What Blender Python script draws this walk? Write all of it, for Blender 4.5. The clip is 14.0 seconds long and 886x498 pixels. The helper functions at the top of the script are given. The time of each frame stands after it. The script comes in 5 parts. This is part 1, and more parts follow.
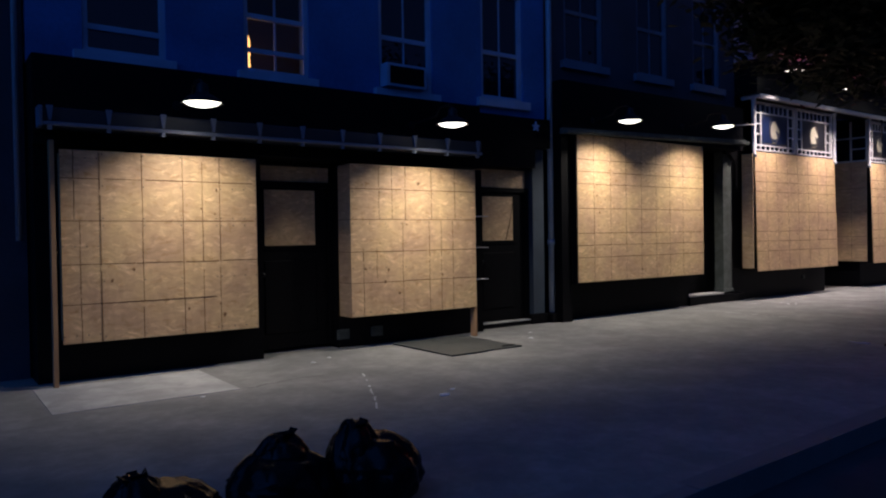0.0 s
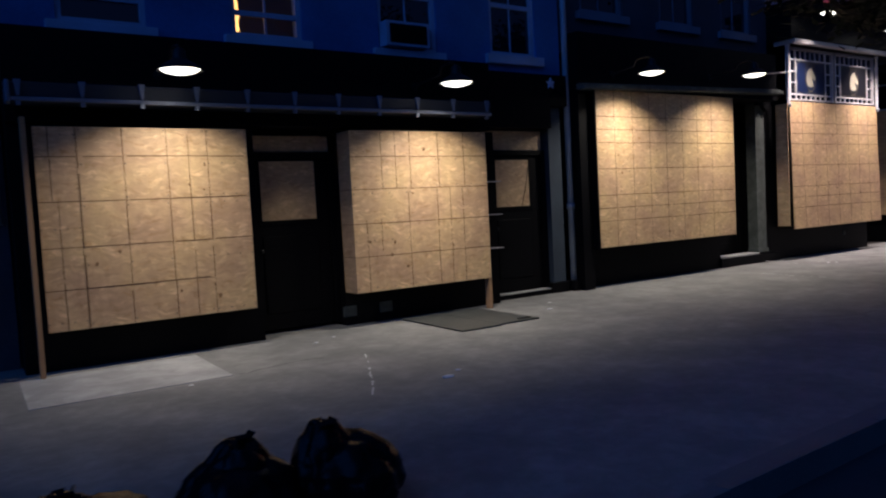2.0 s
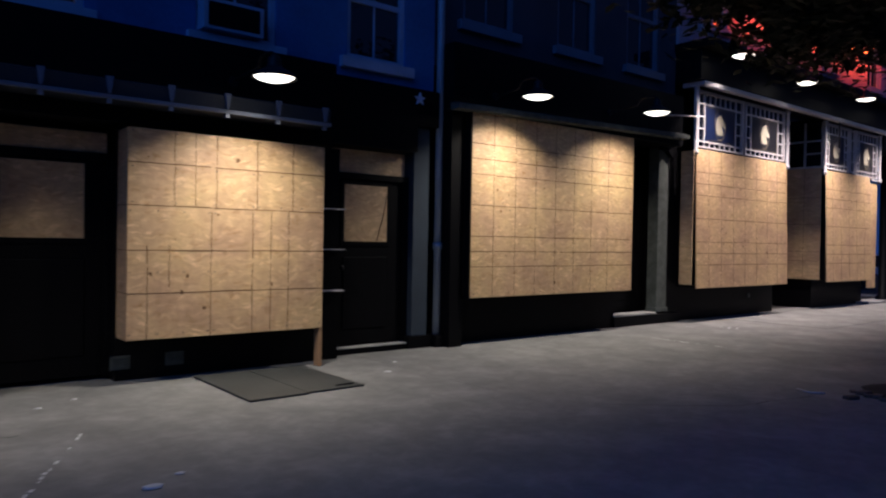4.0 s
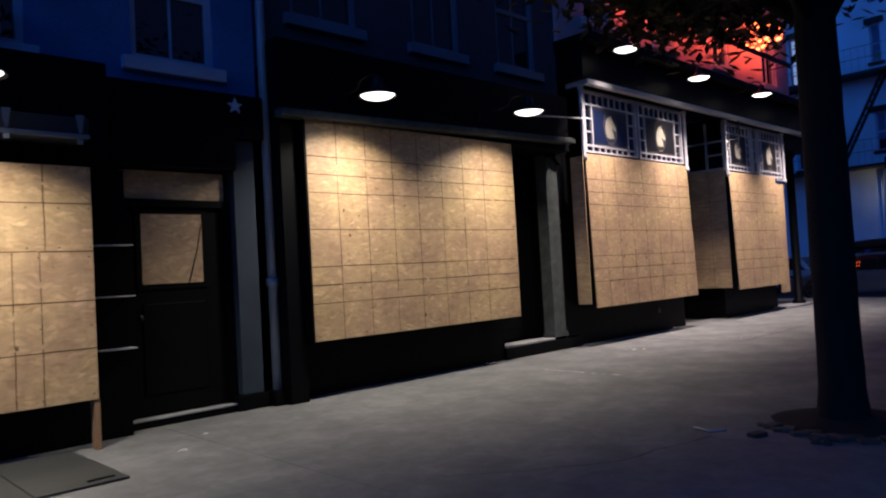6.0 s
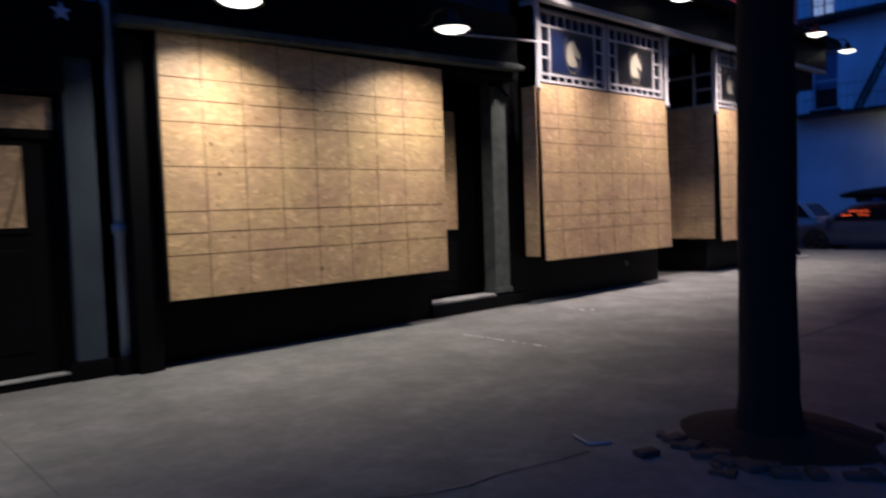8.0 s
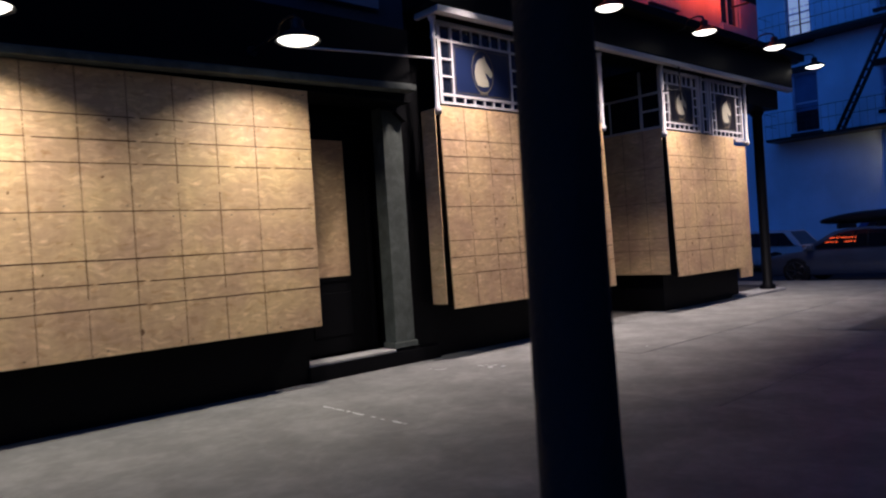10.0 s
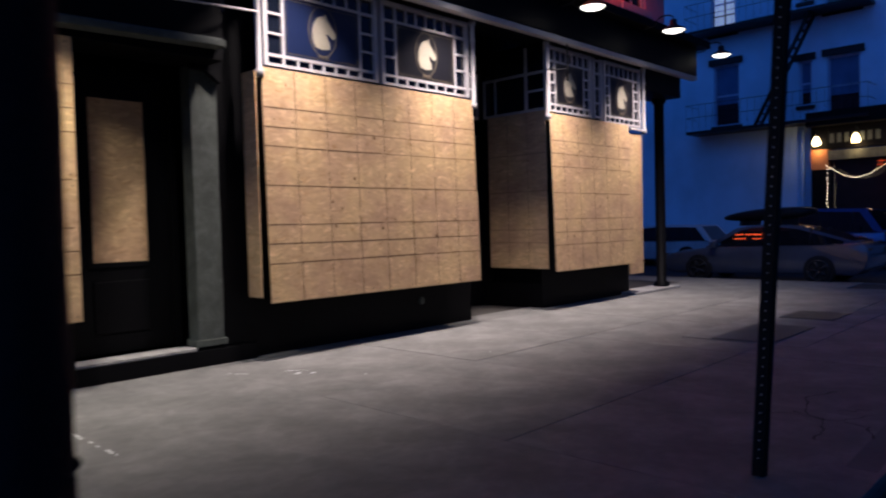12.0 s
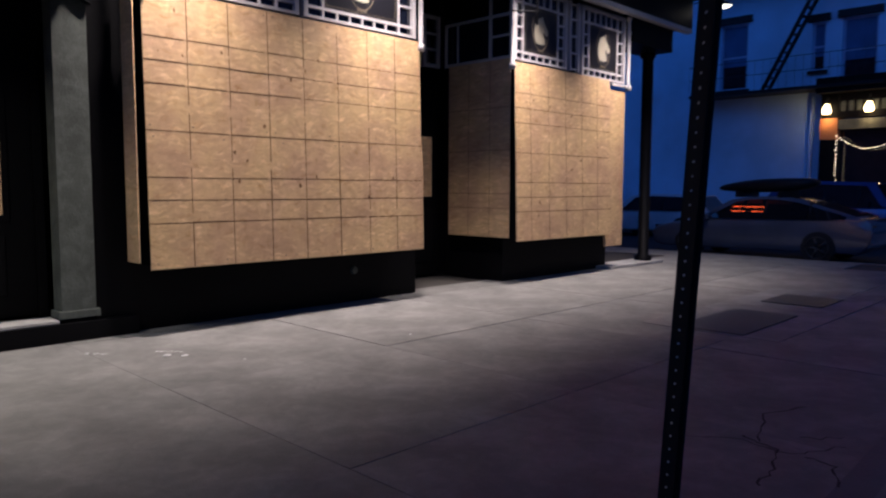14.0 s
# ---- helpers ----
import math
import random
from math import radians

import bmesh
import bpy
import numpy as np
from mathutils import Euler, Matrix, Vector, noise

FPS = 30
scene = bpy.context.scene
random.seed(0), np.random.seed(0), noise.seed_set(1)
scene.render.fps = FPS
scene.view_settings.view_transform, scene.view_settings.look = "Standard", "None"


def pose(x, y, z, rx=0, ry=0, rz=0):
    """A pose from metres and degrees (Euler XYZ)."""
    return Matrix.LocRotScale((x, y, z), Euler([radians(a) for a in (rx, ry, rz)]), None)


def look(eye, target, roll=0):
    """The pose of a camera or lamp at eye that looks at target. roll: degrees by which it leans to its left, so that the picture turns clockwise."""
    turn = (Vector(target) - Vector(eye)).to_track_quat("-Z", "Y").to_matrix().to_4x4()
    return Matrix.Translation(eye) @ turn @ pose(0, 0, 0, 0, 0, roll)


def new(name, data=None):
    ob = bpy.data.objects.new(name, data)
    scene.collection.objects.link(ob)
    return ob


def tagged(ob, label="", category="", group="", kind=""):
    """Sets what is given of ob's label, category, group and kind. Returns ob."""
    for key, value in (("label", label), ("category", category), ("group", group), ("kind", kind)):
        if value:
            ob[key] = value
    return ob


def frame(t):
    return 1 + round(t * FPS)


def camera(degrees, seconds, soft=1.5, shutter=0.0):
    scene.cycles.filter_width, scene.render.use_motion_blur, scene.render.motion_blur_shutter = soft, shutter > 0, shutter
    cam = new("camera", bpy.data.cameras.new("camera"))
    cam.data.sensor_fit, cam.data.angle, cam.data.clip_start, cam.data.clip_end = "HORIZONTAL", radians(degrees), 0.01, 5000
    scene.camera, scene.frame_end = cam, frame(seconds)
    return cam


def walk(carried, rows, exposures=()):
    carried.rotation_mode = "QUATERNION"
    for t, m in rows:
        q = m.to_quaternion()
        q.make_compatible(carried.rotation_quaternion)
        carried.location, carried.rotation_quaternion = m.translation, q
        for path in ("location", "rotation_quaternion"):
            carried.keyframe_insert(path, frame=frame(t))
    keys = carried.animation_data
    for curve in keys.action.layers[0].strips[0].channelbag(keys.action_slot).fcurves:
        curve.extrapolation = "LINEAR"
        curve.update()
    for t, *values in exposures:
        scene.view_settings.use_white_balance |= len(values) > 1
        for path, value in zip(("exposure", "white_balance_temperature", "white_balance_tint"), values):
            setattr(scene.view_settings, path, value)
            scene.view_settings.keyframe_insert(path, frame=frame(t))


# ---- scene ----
cam = camera(63.1, 14.0, soft=2.1, shutter=0.6)
PATH = [
    (0, (-1.229, -8.284, 1.415), (-0.056, -6.664, 1.384), -0.9),
    (0.5, (-1.21, -8.323, 1.395), (-0.026, -6.711, 1.363), -0.7),
    (1, (-1.166, -8.351, 1.385), (-0.03, -6.705, 1.376), -0.7),
    (1.5, (-0.991, -8.196, 1.381), (0.091, -6.516, 1.291), -1.4),
    (2, (-0.679, -7.979, 1.406), (0.419, -6.311, 1.29), -3.0),
    (2.5, (-0.195, -7.829, 1.421), (0.882, -6.154, 1.238), -2.2),
    (2.7, (-0.004, -7.67, 1.431), (1.117, -6.021, 1.281), -1.7),
    (4.8, (2.051, -6.901, 1.366), (3.327, -5.361, 1.346), 0.8),
    (5, (2.225, -6.828, 1.368), (3.529, -5.313, 1.312), 0.4),
    (5.5, (2.635, -6.708, 1.35), (4.021, -5.267, 1.386), -0.6),
    (6, (3.104, -6.626, 1.317), (4.491, -5.187, 1.382), -3.2),
    (6.5, (3.542, -6.571, 1.359), (4.872, -5.078, 1.412), -2.2),
    (7, (4.011, -6.524, 1.381), (5.384, -5.071, 1.427), -3.6),
    (7.5, (4.473, -6.607, 1.37), (5.74, -5.059, 1.38), -0.8),
    (8, (4.94, -6.499, 1.388), (6.287, -5.024, 1.279), -2.0),
    (8.2, (5.089, -6.467, 1.39), (6.446, -5.005, 1.246), -3.3),
    (10.3, (7.188, -6.431, 1.375), (8.511, -4.932, 1.396), -3.4),
    (10.5, (7.367, -6.469, 1.359), (8.656, -4.94, 1.38), -3.4),
    (11, (7.825, -6.499, 1.443), (9.197, -5.044, 1.426), -4.3),
    (11.5, (8.217, -6.493, 1.386), (9.571, -5.022, 1.356), -1.8),
    (12, (8.624, -6.557, 1.394), (10.068, -5.173, 1.328), -1.5),
    (12.5, (9.032, -6.506, 1.381), (10.51, -5.159, 1.347), -1.9),
    (13, (9.422, -6.542, 1.401), (10.912, -5.214, 1.274), 0.3),
    (13.5, (9.756, -6.457, 1.377), (11.235, -5.116, 1.254), -0.4),
    (14, (10.095, -6.345, 1.354), (11.517, -4.948, 1.187), 0.2),
]
walk(cam, [(t, look(eye, target, roll)) for t, eye, target, roll in PATH])

# ---- world, sun, exposure ----
world = bpy.data.worlds.new("dusk")
scene.world = world
world.use_nodes = True
wn, wl = world.node_tree.nodes, world.node_tree.links
bg = wn["Background"]
tc = wn.new("ShaderNodeTexCoord")
sep = wn.new("ShaderNodeSeparateXYZ")
wl.new(tc.outputs["Generated"], sep.inputs[0])
ramp = wn.new("ShaderNodeValToRGB")
ramp.color_ramp.elements[0].position, ramp.color_ramp.elements[0].color = 0.0, (0.055, 0.30, 1.2, 1)
ramp.color_ramp.elements[1].position, ramp.color_ramp.elements[1].color = 1.0, (0.010, 0.022, 0.085, 1)
mid = ramp.color_ramp.elements.new(0.45)
mid.color = (0.017, 0.044, 0.18, 1)
mr = wn.new("ShaderNodeMapRange")
mr.inputs["From Min"].default_value, mr.inputs["From Max"].default_value = -1.0, 1.0
wl.new(sep.outputs["X"], mr.inputs["Value"])
wl.new(mr.outputs["Result"], ramp.inputs["Fac"])
wl.new(ramp.outputs["Color"], bg.inputs["Color"])
bg.inputs["Strength"].default_value = 0.62
scene.view_settings.exposure = 0.0


# ---- materials ----
def material(name, color, rough=0.7, metal=0.0, scale=6.0, vary=0.25, bump=0.15, fine=60.0, color2=None, per_object=0.0, spec=0.5, coat=0.0):
    """A surface with stains at a broad scale and grain at a fine one, in metres."""
    m = bpy.data.materials.new(name)
    m.use_nodes = True
    n, l = m.node_tree.nodes, m.node_tree.links
    b = n["Principled BSDF"]
    b.inputs["Roughness"].default_value, b.inputs["Metallic"].default_value = rough, metal
    b.inputs["Specular IOR Level"].default_value = spec
    b.inputs["Coat Weight"].default_value = coat
    co = n.new("ShaderNodeTexCoord")
    broad, grain = n.new("ShaderNodeTexNoise"), n.new("ShaderNodeTexNoise")
    broad.inputs["Scale"].default_value, broad.inputs["Detail"].default_value = scale / 4, 6
    grain.inputs["Scale"].default_value, grain.inputs["Detail"].default_value = fine, 4
    l.new(co.outputs["Object"], broad.inputs["Vector"])
    l.new(co.outputs["Object"], grain.inputs["Vector"])
    dark = tuple(c * (1 - vary) for c in color) if color2 is None else color2
    mix = n.new("ShaderNodeMix")
    mix.data_type = "RGBA"
    mix.inputs["A"].default_value, mix.inputs["B"].default_value = (*dark, 1), (*color, 1)
    con = n.new("ShaderNodeMapRange")
    con.inputs["From Min"].default_value, con.inputs["From Max"].default_value = 0.35, 0.65
    l.new(broad.outputs["Fac"], con.inputs["Value"])
    l.new(con.outputs["Result"], mix.inputs["Factor"])
    out = mix.outputs["Result"]
    g2 = n.new("ShaderNodeMix")
    g2.data_type, g2.blend_type = "RGBA", "MULTIPLY"
    g2.inputs["Factor"].default_value = vary
    l.new(out, g2.inputs["A"])
    l.new(grain.outputs["Color"], g2.inputs["B"])
    gr = n.new("ShaderNodeMapRange")
    gr.inputs["From Min"].default_value, gr.inputs["From Max"].default_value = 0.3, 0.7
    gr.inputs["To Min"].default_value = 0.4
    l.new(grain.outputs["Fac"], gr.inputs["Value"])
    l.new(gr.outputs["Result"], g2.inputs["B"])
    out = g2.outputs["Result"]
    if per_object:
        oi = n.new("ShaderNodeObjectInfo")
        pr = n.new("ShaderNodeMapRange")
        pr.inputs["To Min"].default_value, pr.inputs["To Max"].default_value = 1 - per_object, 1 + per_object
        l.new(oi.outputs["Random"], pr.inputs["Value"])
        g3 = n.new("ShaderNodeMix")
        g3.data_type, g3.blend_type = "RGBA", "MULTIPLY"
        g3.inputs["Factor"].default_value = 1
        l.new(out, g3.inputs["A"])
        l.new(pr.outputs["Result"], g3.inputs["B"])
        out = g3.outputs["Result"]
    l.new(out, b.inputs["Base Color"])
    if bump:
        bp = n.new("ShaderNodeBump")
        bp.inputs["Strength"].default_value, bp.inputs["Distance"].default_value = bump, 0.01
        l.new(grain.outputs["Fac"], bp.inputs["Height"])
        l.new(bp.outputs["Normal"], b.inputs["Normal"])
    return m


def glow(name, color, strength):
    m = bpy.data.materials.new(name)
    m.use_nodes = True
    b = m.node_tree.nodes["Principled BSDF"]
    b.inputs["Base Color"].default_value = (*color, 1)
    b.inputs["Emission Color"].default_value = (*color, 1)
    b.inputs["Emission Strength"].default_value = strength
    return m


def osb_material(name, light, dark):
    """Pressed strand board: flat wood flakes lying in all directions, over a broad stain."""
    m = material(name, light, rough=0.48, scale=12.0, vary=0.10, bump=0.0, fine=45.0, per_object=0.05)
    n, l = m.node_tree.nodes, m.node_tree.links
    b = n["Principled BSDF"]
    src = b.inputs["Base Color"].links[0].from_socket
    co = n.new("ShaderNodeTexCoord")
    total = None
    for k, (turn, stretch) in enumerate(((20, (26, 9, 9)), (-40, (8, 9, 24)), (65, (20, 9, 8)))):
        mp = n.new("ShaderNodeMapping")
        mp.inputs["Rotation"].default_value = (0, radians(turn), 0)
        mp.inputs["Scale"].default_value = stretch
        mp.inputs["Location"].default_value = (3.1 * k, 1.7 * k, 0.9 * k)
        l.new(co.outputs["Object"], mp.inputs["Vector"])
        v = n.new("ShaderNodeTexVoronoi")
        v.inputs["Scale"].default_value = 1.0
        l.new(mp.outputs["Vector"], v.inputs["Vector"])
        bw = n.new("ShaderNodeSeparateColor")
        l.new(v.outputs["Color"], bw.inputs[0])
        if total is None:
            total = bw.outputs[0]
        else:
            ad = n.new("ShaderNodeMath")
            ad.operation = "ADD"
            l.new(total, ad.inputs[0])
            l.new(bw.outputs[0], ad.inputs[1])
            total = ad.outputs[0]
    rp = n.new("ShaderNodeValToRGB")
    e = rp.color_ramp.elements
    e[0].position, e[0].color = 0.08, (*[c / light[i] for i, c in enumerate(dark)], 1)
    e[1].position, e[1].color = 0.93, (1.14, 1.15, 1.17, 1)
    for at, tone in ((0.22, (0.94, 0.93, 0.91)), (0.5, (0.97, 0.965, 0.95)), (0.74, (1.03, 1.03, 1.03)), (0.82, (1.05, 1.06, 1.07))):
        e.new(at).color = (*tone, 1)
    sc = n.new("ShaderNodeMath")
    sc.operation = "DIVIDE"
    sc.inputs[1].default_value = 3.0
    l.new(total, sc.inputs[0])
    l.new(sc.outputs[0], rp.inputs["Fac"])
    mx = n.new("ShaderNodeMix")
    mx.data_type, mx.blend_type = "RGBA", "MULTIPLY"
    mx.inputs["Factor"].default_value = 1
    l.new(src, mx.inputs["A"])
    l.new(rp.outputs["Color"], mx.inputs["B"])
    # single pale and brown strands, bent a little, and broad pinkish stains
    bend = n.new("ShaderNodeTexNoise")
    bend.inputs["Scale"].default_value = 5.0
    l.new(co.outputs["Object"], bend.inputs["Vector"])
    bent = n.new("ShaderNodeVectorMath")
    bent.operation = "MULTIPLY_ADD"
    bent.inputs[1].default_value = (0.16, 0.0, 0.16)
    l.new(bend.outputs["Color"], bent.inputs[0])
    l.new(co.outputs["Object"], bent.inputs[2])
    tone = mx.outputs["Result"]
    for turn, size in ((35, (15, 6, 40)), (-30, (12, 6, 36)), (80, (14, 6, 42))):
        mp = n.new("ShaderNodeMapping")
        mp.inputs["Rotation"].default_value = (0, radians(turn), 0)
        mp.inputs["Scale"].default_value = size
        l.new(bent.outputs[0], mp.inputs["Vector"])
        v = n.new("ShaderNodeTexVoronoi")
        v.inputs["Scale"].default_value = 1.0
        l.new(mp.outputs["Vector"], v.inputs["Vector"])
        sep_ = n.new("ShaderNodeSeparateColor")
        l.new(v.outputs["Color"], sep_.inputs[0])
        r2 = n.new("ShaderNodeValToRGB")
        e2 = r2.color_ramp.elements
        e2[0].position, e2[0].color = 0.0, (0.89, 0.84, 0.78, 1)
        e2[1].position, e2[1].color = 1.0, (1.18, 1.20, 1.22, 1)
        for at, c in ((0.05, 0.93), (0.3, 0.98), (0.7, 1.0), (0.88, 1.02), (0.95, 1.10)):
            e2.new(at).color = (c, c, c, 1)
        l.new(sep_.outputs[1], r2.inputs["Fac"])
        m3 = n.new("ShaderNodeMix")
        m3.data_type, m3.blend_type = "RGBA", "MULTIPLY"
        m3.inputs["Factor"].default_value = 1
        l.new(tone, m3.inputs["A"])
        l.new(r2.outputs["Color"], m3.inputs["B"])
        tone = m3.outputs["Result"]
    blot = n.new("ShaderNodeTexNoise")
    blot.inputs["Scale"].default_value, blot.inputs["Detail"].default_value = 1.6, 3
    l.new(co.outputs["Object"], blot.inputs["Vector"])
    r4 = n.new("ShaderNodeValToRGB")
    r4.color_ramp.elements[0].position, r4.color_ramp.elements[0].color = 0.36, (0.90, 0.84, 0.88, 1)
    r4.color_ramp.elements[1].position, r4.color_ramp.elements[1].color = 0.64, (1.07, 1.06, 0.97, 1)
    l.new(blot.outputs["Fac"], r4.inputs["Fac"])
    m4 = n.new("ShaderNodeMix")
    m4.data_type, m4.blend_type = "RGBA", "MULTIPLY"
    m4.inputs["Factor"].default_value = 1
    l.new(tone, m4.inputs["A"])
    l.new(r4.outputs["Color"], m4.inputs["B"])
    l.new(m4.outputs["Result"], b.inputs["Base Color"])
    bp = n.new("ShaderNodeBump")
    bp.inputs["Strength"].default_value, bp.inputs["Distance"].default_value = 0.06, 0.003
    l.new(sc.outputs[0], bp.inputs["Height"])
    wave = n.new("ShaderNodeTexNoise")
    wave.inputs["Scale"].default_value, wave.inputs["Detail"].default_value, wave.inputs["Distortion"].default_value = 13.0, 2.5, 1.6
    l.new(co.outputs["Object"], wave.inputs["Vector"])
    bw2 = n.new("ShaderNodeBump")
    bw2.inputs["Strength"].default_value, bw2.inputs["Distance"].default_value = 0.09, 0.010
    l.new(wave.outputs["Fac"], bw2.inputs["Height"])
    l.new(bp.outputs["Normal"], bw2.inputs["Normal"])
    l.new(bw2.outputs["Normal"], b.inputs["Normal"])
    return m


OSB = osb_material("strand_board", (0.60, 0.415, 0.24), (0.50, 0.33, 0.17))
INK = material("printed_line", (0.13, 0.067, 0.031), rough=0.9, bump=0)
KNOT = material("wood_knot", (0.24, 0.13, 0.06), rough=0.8, vary=0.4, bump=0)
PLYEDGE = material("board_edge", (0.38, 0.23, 0.12), rough=0.9)
PINE = material("pine_post", (0.42, 0.24, 0.12), rough=0.8, scale=3)
BLACK = material("black_paint", (0.004, 0.004, 0.005), rough=0.5, bump=0.1, spec=0.1)
BLACKM = material("black_metal", (0.010, 0.010, 0.012), rough=0.45, bump=0.05, spec=0.25)
NAVY = material("navy_painted_brick", (0.05, 0.19, 0.46), rough=0.8, bump=0.4, fine=25)
DARKBRICK = material("dark_brick", (0.055, 0.058, 0.08), rough=0.85, bump=0.5, fine=30)
# TRIM at 0.4: the shade on these frames is put into the colour.
TRIM2 = material("shaded_trim", (0.17, 0.20, 0.27), rough=0.6)
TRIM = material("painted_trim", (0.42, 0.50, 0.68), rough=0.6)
WHITE = material("white_paint", (0.46, 0.44, 0.45), rough=0.5, vary=0.12)
BLUEGREY = material("blue_grey_painted_stone", (0.03, 0.046, 0.066), rough=0.8, scale=10, bump=0.4)
GREYP = material("grey_painted_stone", (0.085, 0.10, 0.088), rough=0.8, scale=10, bump=0.4)
CONC = material("concrete_slab", (0.25, 0.246, 0.232), rough=0.85, scale=7, vary=0.2, bump=0.35, fine=90, per_object=0.07, spec=0.3)
CONC2 = material("pale_concrete", (0.44, 0.435, 0.42), rough=0.85, scale=6, vary=0.2, bump=0.3, fine=90, spec=0.3)
CONC3 = material("newer_concrete", (0.27, 0.27, 0.262), rough=0.85, scale=6, vary=0.25, bump=0.3, fine=90, spec=0.3)
JOINTD = material("crack_dirt", (0.04, 0.037, 0.034), rough=0.95)
JOINT = material("joint_dirt", (0.06, 0.054, 0.048), rough=0.95)


def stained(m, scale, depth):
    """Adds darker worn blotches to a surface."""
    n, l = m.node_tree.nodes, m.node_tree.links
    b = n["Principled BSDF"]
    src = b.inputs["Base Color"].links[0].from_socket
    co, nz, rp, mx = n.new("ShaderNodeTexCoord"), n.new("ShaderNodeTexNoise"), n.new("ShaderNodeMapRange"), n.new("ShaderNodeMix")
    nz.inputs["Scale"].default_value, nz.inputs["Detail"].default_value, nz.inputs["Roughness"].default_value = scale, 9, 0.65
    nz.inputs["Distortion"].default_value = 0.6
    rp.inputs["From Min"].default_value, rp.inputs["From Max"].default_value = 0.42, 0.62
    rp.inputs["To Min"].default_value, rp.inputs["To Max"].default_value = 1 - depth, 1.06
    mx.data_type, mx.blend_type = "RGBA", "MULTIPLY"
    mx.inputs["Factor"].default_value = 1
    l.new(co.outputs["Object"], nz.inputs["Vector"])
    l.new(nz.outputs["Fac"], rp.inputs["Value"])
    l.new(src, mx.inputs["A"])
    l.new(rp.outputs["Result"], mx.inputs["B"])
    l.new(mx.outputs["Result"], b.inputs["Base Color"])


stained(CONC, 1.6, 0.15)
stained(CONC, 8.0, 0.10)
stained(CONC2, 2.5, 0.22)
stained(CONC3, 2.5, 0.2)
stained(GREYP, 7.0, 0.3)
KERB = material("kerb_stone", (0.15, 0.15, 0.15), rough=0.8, bump=0.4)
ASPH = material("asphalt", (0.06, 0.06, 0.065), rough=0.9, bump=0.5, fine=120, spec=0.15)
ZEBRA = material("road_paint", (0.6, 0.6, 0.6), rough=0.7, vary=0.4)
STEEL = material("checker_steel", (0.10, 0.105, 0.10), rough=0.55, metal=0.6, bump=0.3, fine=50)
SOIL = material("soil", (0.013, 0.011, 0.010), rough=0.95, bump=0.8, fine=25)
RUBBLE = material("brick_rubble", (0.10, 0.07, 0.055), rough=0.9, per_object=0.4)
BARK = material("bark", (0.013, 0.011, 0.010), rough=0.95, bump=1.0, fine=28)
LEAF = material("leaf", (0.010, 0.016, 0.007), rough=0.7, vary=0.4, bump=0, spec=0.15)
BAG = material("black_plastic", (0.005, 0.005, 0.006), rough=0.22, bump=1.0, fine=15, spec=0.13)
PINK = material("pale_stucco", (0.55, 0.38, 0.42), rough=0.8, bump=0.2)
FARW = material("pale_blue_painted_brick", (0.54, 0.78, 0.99), rough=0.8, bump=0.3, fine=30, scale=2)
SIGNB = material("sign_black", (0.012, 0.012, 0.016), rough=0.3)
# Black sign panel with a blue reflection painted into the base colour.
SIGNN = material("sign_blue_reflection", (0.010, 0.018, 0.06), rough=0.3)
GILT = material("faded_gilt", (0.16, 0.13, 0.09), rough=0.5, bump=0)
GOLD = material("gilt", (0.44, 0.40, 0.31), rough=0.7, metal=0.1, bump=0)
CARS = material("silver_car_paint", (0.07, 0.09, 0.135), rough=0.3, metal=0.0, coat=1.0, bump=0)
CARB = material("dark_blue_car_paint", (0.04, 0.10, 0.34), rough=0.2, metal=0.4, coat=0.8, bump=0)
CARW = material("light_car_paint", (0.68, 0.70, 0.74), rough=0.25, coat=0.6, bump=0)
TYRE = material("rubber", (0.015, 0.015, 0.015), rough=0.9)
RIM = material("wheel_rim", (0.07, 0.07, 0.075), rough=0.35, metal=0.8)
BUSH = material("hedge_leaf", (0.10, 0.17, 0.03), rough=0.7, vary=0.4)
ORANGE = material("orange_brick", (0.45, 0.18, 0.07), rough=0.8)
# The trough's deep shade is put into its colour, darker than the lip.
GUTTERD = material("shaded_gutter", (0.032, 0.038, 0.05), rough=0.5)
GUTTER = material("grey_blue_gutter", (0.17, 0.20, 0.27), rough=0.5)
GALV = material("galvanised_blue_grey", (0.38, 0.44, 0.52), rough=0.5, metal=0.3)
ROOM = material("brown_wallpaper", (0.25, 0.17, 0.10), rough=0.9)
BLIND = material("blue_grey_blind", (0.08, 0.15, 0.29), rough=0.8)
CURT = glow("lit_curtain", (0.62, 0.78, 1.0), 0.28)
CHALK = material("white_chalk", (0.75, 0.75, 0.74), rough=0.9)
BULB = glow("lamp_bulb", (1.0, 0.95, 0.87), 3.5)
WARM = glow("warm_bulb", (1.0, 0.72, 0.36), 12.0)
FAIRY = glow("fairy_bulb", (1.0, 0.80, 0.55), 8.0)
REDGLOW = glow("red_neon", (1.0, 0.11, 0.03), 15.0)
AMBER = glow("lit_room", (1.0, 0.50, 0.16), 3.0)
YELLOW = glow("lit_pane", (1.0, 0.75, 0.25), 0.15)
TAILRED = glow("tail_lamp", (1.0, 0.08, 0.03), 3.0)

GLASS = bpy.data.materials.new("dark_glass")
GLASS.use_nodes = True
_g = GLASS.node_tree.nodes["Principled BSDF"]
_g.inputs["Base Color"].default_value = (0.006, 0.008, 0.014, 1)
_g.inputs["Roughness"].default_value = 0.02
_g.inputs["Specular IOR Level"].default_value = 1.0
CLEAR = bpy.data.materials.new("clear_glass")
CLEAR.use_nodes = True
_c = CLEAR.node_tree.nodes["Principled BSDF"]
_c.inputs["Transmission Weight"].default_value = 1.0
_c.inputs["Roughness"].default_value = 0.0


# ---- building helpers ----
OFF = {}


